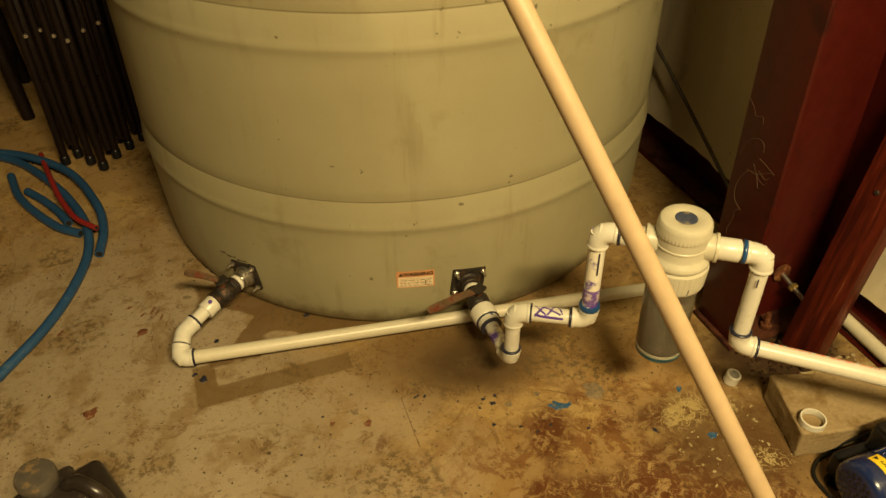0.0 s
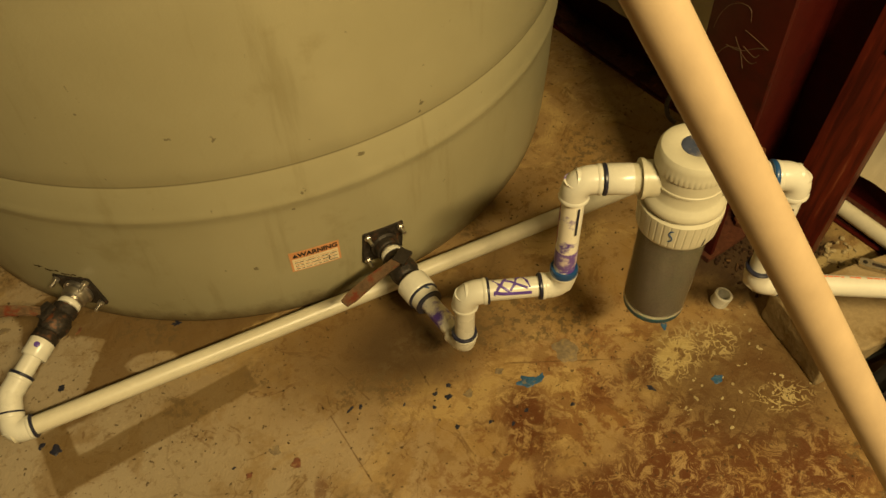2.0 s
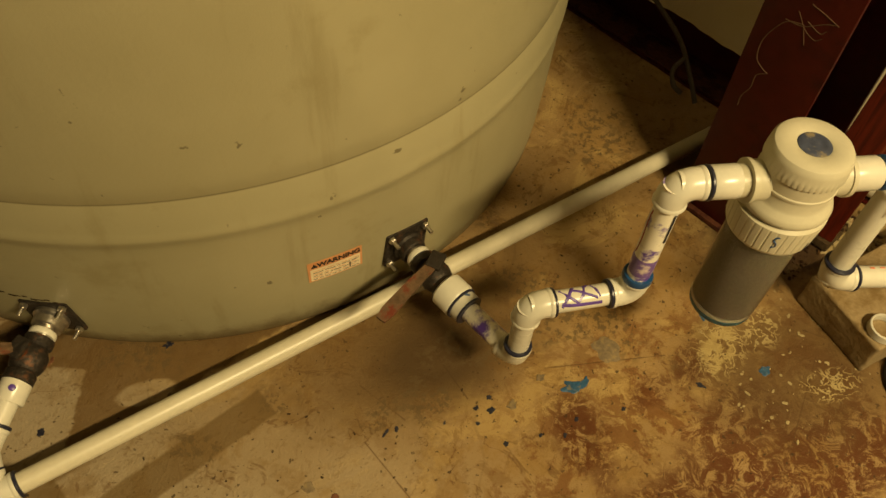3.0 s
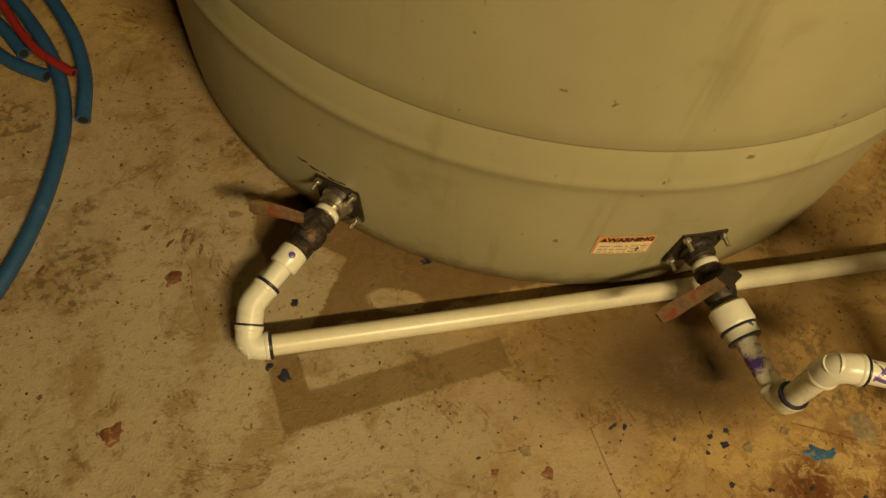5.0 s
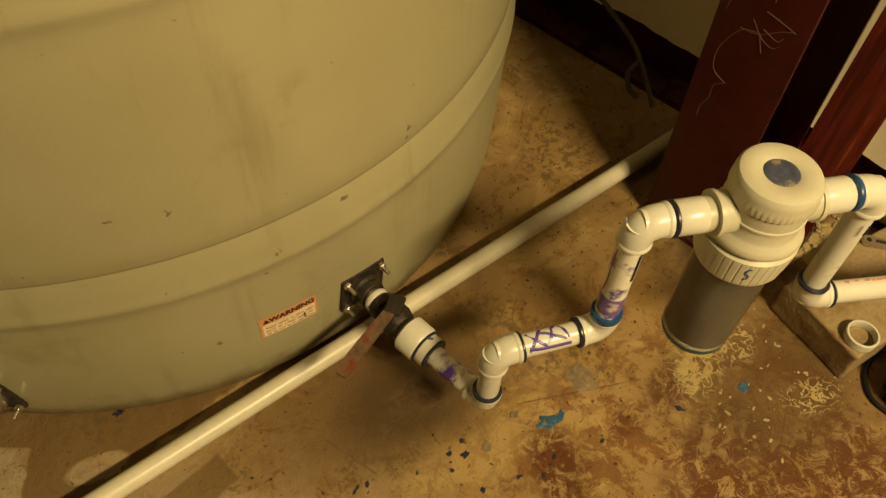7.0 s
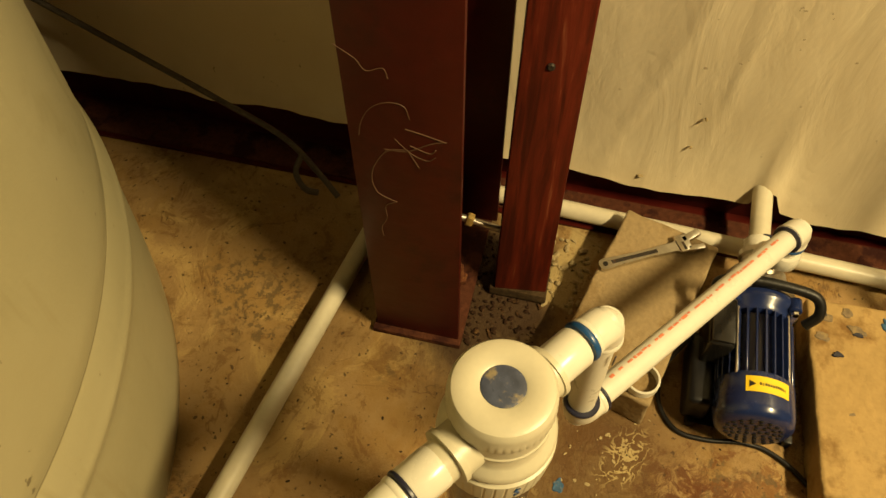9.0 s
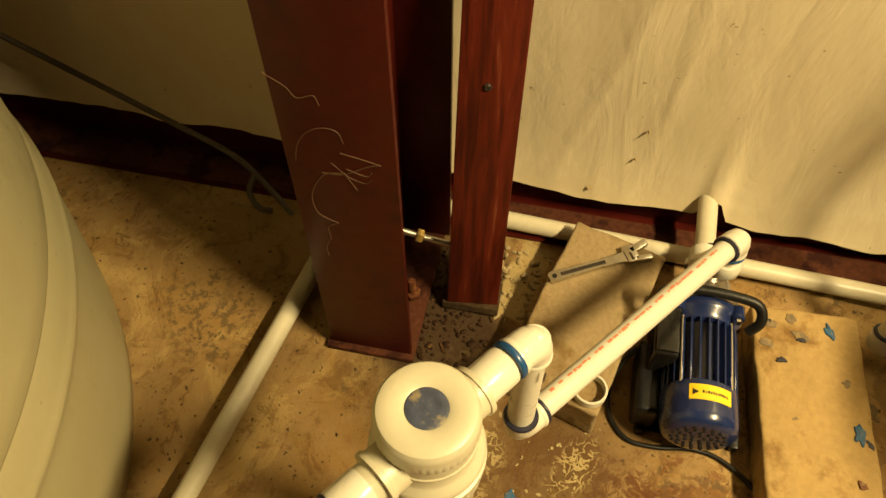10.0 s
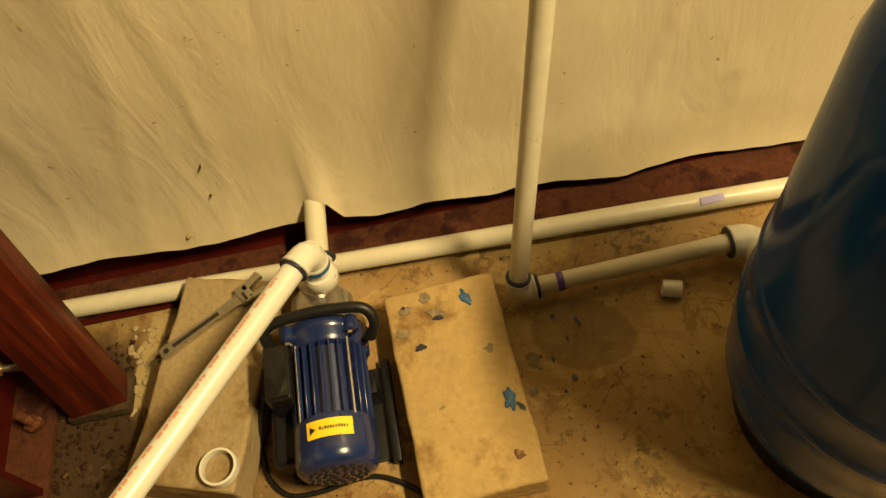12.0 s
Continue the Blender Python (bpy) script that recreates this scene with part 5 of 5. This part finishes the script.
hose([(-0.42, 2.86, 0.014), (-0.26, 2.80, 0.014), (-0.11, 2.68, 0.014), (-0.015, 2.53, 0.018), (0.065, 2.36, 0.020), (0.115, 2.19, 0.020), (0.118, 2.05, 0.014), (0.080, 1.91, 0.014), (0.020, 1.78, 0.014), (-0.060, 1.665, 0.014), (-0.20, 1.50, 0.014), (-0.4, 1.36, 0.014)], 0.0135, HOSE, "long blue hose curving over the concrete floor")
hose([(-0.20, 2.78, 0.016), (-0.06, 2.66, 0.030), (0.075, 2.49, 0.034), (0.150, 2.28, 0.030), (0.166, 2.14, 0.022), (0.148, 2.030, 0.014)], 0.0135, HOSE, "short blue hose offcut beside the longer hose")
hose([(-0.115, 2.58, 0.014), (-0.085, 2.44, 0.014), (-0.03, 2.32, 0.014), (0.035, 2.215, 0.014), (0.098, 2.155, 0.014)], 0.0130, HOSE, "short blue hose offcut beside the longer hose")
hose([(-0.06, 2.46, 0.014), (-0.01, 2.385, 0.014), (0.035, 2.300, 0.014), (0.065, 2.225, 0.014)], 0.0130, HOSE, "very short blue hose offcut")
hose([(-0.02, 2.66, 0.030), (0.015, 2.48, 0.044), (0.048, 2.33, 0.044), (0.090, 2.205, 0.044), (0.135, 2.135, 0.048), (0.152, 2.115, 0.048)], 0.0085, REDHOSE, "short red hose lying over the blue ones")

conduit = thing("wall_cable", (1.90, 1.4, 0.05), "grey dusty cable drooping along the wall to the floor", "cable")
part("cable", sweep(bmesh.new(), spline([(1.955, 3.2, 0.89), (1.945, 2.6, 0.63), (1.935, 2.25, 0.475), (1.92, 1.98, 0.350), (1.905, 1.75, 0.243), (1.895, 1.58, 0.160), (1.885, 1.47, 0.105), (1.86, 1.40, 0.050), (1.84, 1.36, 0.016)], 8), 0.0056, 10), ROPE, conduit)
part("cable_eye", sweep(bmesh.new(), spline([(1.875, 1.435, 0.080), (1.845, 1.440, 0.060), (1.830, 1.42, 0.035), (1.838, 1.40, 0.020)], 6), 0.006, 8), ROPE, conduit)


def jug():
    t = thing("oil_jug", (0.13, 1.06, 0), "dark plastic jug with a grey screw cap on the floor", "jug")
    part("body", slab((0.19, 0.16, 0.19), Matrix.Translation((0.10, 1.04, 0)) @ pose(0, 0, 0, 0, 0, 22), 0.022, 4), JUG, t)
    part("shoulder", slab((0.11, 0.10, 0.035), Matrix.Translation((0.085, 1.055, 0.186)) @ pose(0, 0, 0, 0, 0, 22), 0.014, 4), JUG, t)
    part("grip", sweep(bmesh.new(), spline([(0.11, 1.07, 0.215), (0.135, 1.055, 0.235), (0.165, 1.03, 0.225), (0.180, 1.02, 0.185)], 6), 0.014, 12), JUG, t)
    part("screw_cap", turned([(0.034, 0.0), (0.036, 0.003), (0.036, 0.030), (0.033, 0.036), (0.020, 0.038)], (0.066, 1.090, 0.215), segs=36), JUGCAP, t, "grey screw cap")
    part("label", slab((0.002, 0.05, 0.05), Matrix.Translation((0.192, 1.075, 0.06)) @ pose(0, 0, 0, 0, 0, 22)), REDHOSE, t, "torn red label")


jug()


def chair(name, m, h=0.86, seat=0.46, lab="dark wooden chair standing in the shade behind the tank", leg=0.020):
    t = thing(name, (0, 0, 0), lab, "chair", "chairs behind the tank")
    for sx in (-1, 1):
        for sy in (-1, 1):
            bm = rod((0.17 * sx, 0.17 * sy, 0), (0.15 * sx, 0.15 * sy, seat), leg, 10, leg * 1.15)
            part("leg", bm, DARKWOOD, t)
        part("stretcher", rod((0.166 * sx, -0.166, 0.14), (0.166 * sx, 0.166, 0.14), 0.010, 8), DARKWOOD, t)
        part("back_post", rod((0.15 * sx, 0.155, seat), (0.16 * sx, 0.20, h), 0.016, 10), DARKWOOD, t)
    part("seat", slab((0.38, 0.38, 0.03), Matrix.Translation((0, 0, seat)), 0.010), DARKWOOD, t)
    part("back_rail", slab((0.32, 0.022, 0.07), Matrix.Translation((0, 0.195, h - 0.08)), 0.006), DARKWOOD, t)
    t.matrix_basis = m
    return t


c0 = chair("wooden_chair", pose(-0.27, 3.19, 0, 0, 0, 4), leg=0.023)
copy_thing(c0, pose(-0.78, 3.42, 0, 0, 0, -12))


def folded_chair():
    """A folded chair standing on its two pairs of legs, its broad side along x."""
    t = thing("folding_chair", (0, 0, 0), "dark folded metal chair standing in a row behind the tank", "folding chair", "folded chairs behind the tank")
    for sx in (0.0, 0.40):
        leg = part("front_leg", rod((sx, 0.012, 0.0), (sx, 0.002, 0.94), 0.013, 12), DARKWOOD, t)
        part("foot_cap", turned([(0.013, 0), (0.016, 0.003), (0.016, 0.030), (0.013, 0.034)], (sx, 0.012, 0.0), segs=12), BLACK, leg)
        part("rear_leg", rod((sx + (0.030 if sx == 0 else -0.030), -0.018, 0.055), (sx + (0.030 if sx == 0 else -0.030), -0.010, 0.70), 0.012, 12), DARKWOOD, t)
        part("hinge", turned([(0.006, -0.006), (0.007, -0.004), (0.007, 0.004), (0.006, 0.006)], (sx - 0.008, -0.006, 0.46), (1, 0, 0), 14), STEEL, t, "worn steel hinge")
        part("side_brace", slab((0.010, 0.026, 0.28), Matrix.Translation((sx + 0.012, -0.006, 0.30)), 0.002), DARKWOOD, t)
    part("seat", slab((0.36, 0.022, 0.38), Matrix.Translation((0.20, -0.006, 0.36)), 0.008), DARKWOOD, t)
    part("backrest", slab((0.38, 0.018, 0.17), Matrix.Translation((0.20, 0.0, 0.76)), 0.006), DARKWOOD, t)
    part("crossbar", rod((0.03, -0.018, 0.10), (0.37, -0.018, 0.10), 0.009, 10), DARKWOOD, t)
    return t


f0 = folded_chair()
f0.matrix_basis = pose(0.057, 2.632, 0, 0, 0, 97)
for x, y, turn in ((0.098, 2.665, 98), (0.138, 2.600, 96), (0.178, 2.546, 95), (0.222, 2.610, 97), (0.268, 2.655, 94), (0.315, 2.700, 96)):
    copy_thing(f0, pose(x, y, 0, 0, 0, turn))


# ---- paint drops and crumbs ----
def drop(x, y, r, material, label, z=0.0, squash=0.8, turn=0, seed=0):
    bm = bmesh.new()
    n = 22
    top = bm.verts.new((x, y, z + 0.0014))
    rim, foot = [], []
    for k in range(n):
        a = 2 * math.pi * k / n
        rr = r * 0.88 * (1 + 0.70 * noise.noise(Vector((math.cos(a) * 1.6, math.sin(a) * 1.6, seed * 3.7))))
        dx, dy = rr * math.cos(a), rr * squash * math.sin(a)
        c, s = math.cos(radians(turn)), math.sin(radians(turn))
        px, py = dx * c - dy * s, dx * s + dy * c
        rim.append(bm.verts.new((x + px * 0.85, y + py * 0.85, z + 0.0012)))
        foot.append(bm.verts.new((x + px, y + py, z - 0.0005)))
    for k in range(n):
        j = (k + 1) % n
        bm.faces.new((top, rim[k], rim[j]))
        bm.faces.new((rim[k], foot[k], foot[j], rim[j]))
    ob = finish(bm, "paint_drop", material)
    return tagged(ob, label, "paint drop", "paint drops on the floor")


DARKL, BLUEL, REDL, FADEL = "dark blue paint drop dried on the concrete", "bright blue paint splash dried on the concrete", "rusty red paint drop dried on the concrete", "faded grey paint drop soaked into the concrete"
for i, (x, y, r, q, tn) in enumerate(((0.359, 1.456, 0.0125, 0.9, 0), (0.338, 1.478, 0.009, 0.7, 20), (0.979, 1.131, 0.008, 0.9, 0), (0.962, 1.150, 0.006, 0.8, 0), (0.992, 1.150, 0.005, 0.8, 0), (0.945, 1.128, 0.0045, 0.8, 0), (0.955, 1.072, 0.006, 0.8, 0), (1.010, 1.045, 0.005, 0.7, 30), (0.820, 1.215, 0.009, 0.4, 20), (0.838, 1.208, 0.006, 0.6, 50), (0.599, 1.237, 0.0045, 0.6, 0), (1.075, 1.025, 0.006, 0.6, 0), (1.286, 0.926, 0.012, 0.45, 110), (1.040, 1.018, 0.006, 0.6, 30), (1.150, 0.985, 0.005, 0.8, 0), (0.905, 1.165, 0.005, 0.6, 40), (0.640, 1.585, 0.010, 0.7, 0), (0.405, 1.575, 0.010, 0.8, 60), (1.618, 0.243, 0.007, 0.8, 0), (1.600, 0.262, 0.005, 0.5, 30), (1.71, 0.215, 0.010, 0.5, 20), (1.685, 0.238, 0.005, 0.6, 0), (1.655, 0.268, 0.006, 0.6, 0), (1.728, 0.252, 0.006, 0.7, 0), (0.53, 1.15, 0.004, 0.7, 0))):
    drop(x, y, r, SPLAT_DARK, DARKL, 0, q, tn, i)
for i, (x, y, r, q, tn) in enumerate(((1.115, 1.070, 0.022, 0.6, -30), (1.138, 1.062, 0.012, 0.7, 10), (1.397, 0.868, 0.013, 0.7, 0), (1.405, 1.01, 0.012, 0.5, 50))):
    drop(x, y, r, SPLAT_BLUE, BLUEL, 0, q, tn, 30 + i)
for i, (x, y, r, q, tn) in enumerate(((0.095, 1.444, 0.020, 0.75, 30), (0.692, 1.181, 0.011, 0.8, 0), (0.230, 1.678, 0.017, 0.75, 20), (0.262, 1.757, 0.018, 0.22, 62), (0.236, 1.748, 0.012, 0.3, 40), (0.282, 1.722, 0.013, 0.3, 75), (0.205, 1.790, 0.010, 0.35, 20), (0.03, 1.755, 0.012, 0.4, 50), (0.475, 1.684, 0.010, 0.4, 30), (0.615, 1.21, 0.008, 0.8, 0))):
    drop(x, y, r, SPLAT_RED, REDL, 0, q, tn, 50 + i)
for i, (x, y, r, q, tn) in enumerate(((0.672, 1.225, 0.011, 0.9, 0), (1.012, 1.115, 0.011, 0.8, 0), (0.352, 1.775, 0.016, 0.6, -40), (1.66, 0.300, 0.020, 0.6, 20), (1.612, 0.310, 0.012, 0.8, 0), (1.214, 1.080, 0.028, 0.9, 0), (1.085, 1.118, 0.009, 0.9, 0))):
    drop(x, y, r, SPLAT_GREY, FADEL, 0, q, tn, 70 + i)
for i, (x, y, r, ma, la, q) in enumerate(((1.748, 0.473, 0.012, SPLAT_GREY, FADEL, 0.8), (1.752, 0.474, 0.006, SPLAT_DARK, DARKL, 0.8), (1.733, 0.425, 0.017, SPLAT_GREY, FADEL, 0.7), (1.728, 0.422, 0.008, SPLAT_DARK, DARKL, 0.8), (1.766, 0.438, 0.012, SPLAT_GREY, FADEL, 0.7), (1.752, 0.375, 0.016, SPLAT_BLUE, BLUEL, 0.5), (1.712, 0.480, 0.014, SPLAT_GREY, FADEL, 0.7), (1.681, 0.457, 0.008, SPLAT_DARK, DARKL, 0.8), (1.660, 0.355, 0.009, SPLAT_GREY, FADEL, 0.8), (1.572, 0.342, 0.018, SPLAT_BLUE, BLUEL, 0.5), (1.560, 0.328, 0.010, SPLAT_DARK, DARKL, 0.5), (1.492, 0.345, 0.009, SPLAT_RED, REDL, 0.8), (1.580, 0.440, 0.007, SPLAT_GREY, FADEL, 0.5))):
    drop(x + 0.010, y + 0.009, r, ma, la, 0.0606, q, i * 40, 90 + i)

rubble("floor_crumbs", 800, (-0.3, 1.9, 0.1, 2.4), 0.0062, DEBRIS, "brown crumbs and grit scattered on the floor", "debris", 5, 0.35)
rubble("column_rubble", 260, (1.60, 1.84, 0.945, 1.07), 0.013, CRUMB, "rusty rubble and dirt at the foot of the column", "debris", 6, 0.5)
rubble("pale_flakes", 90, (1.30, 1.58, 0.74, 1.0), 0.010, FLAKE, "pale flakes of dried glue on the dark floor", "debris", 7, 0.2)
rubble("grout_crumbs", 70, (1.70, 1.86, 0.86, 0.95), 0.018, GROUT, "crumbs of pale grout beside the post", "debris", 8, 0.5)
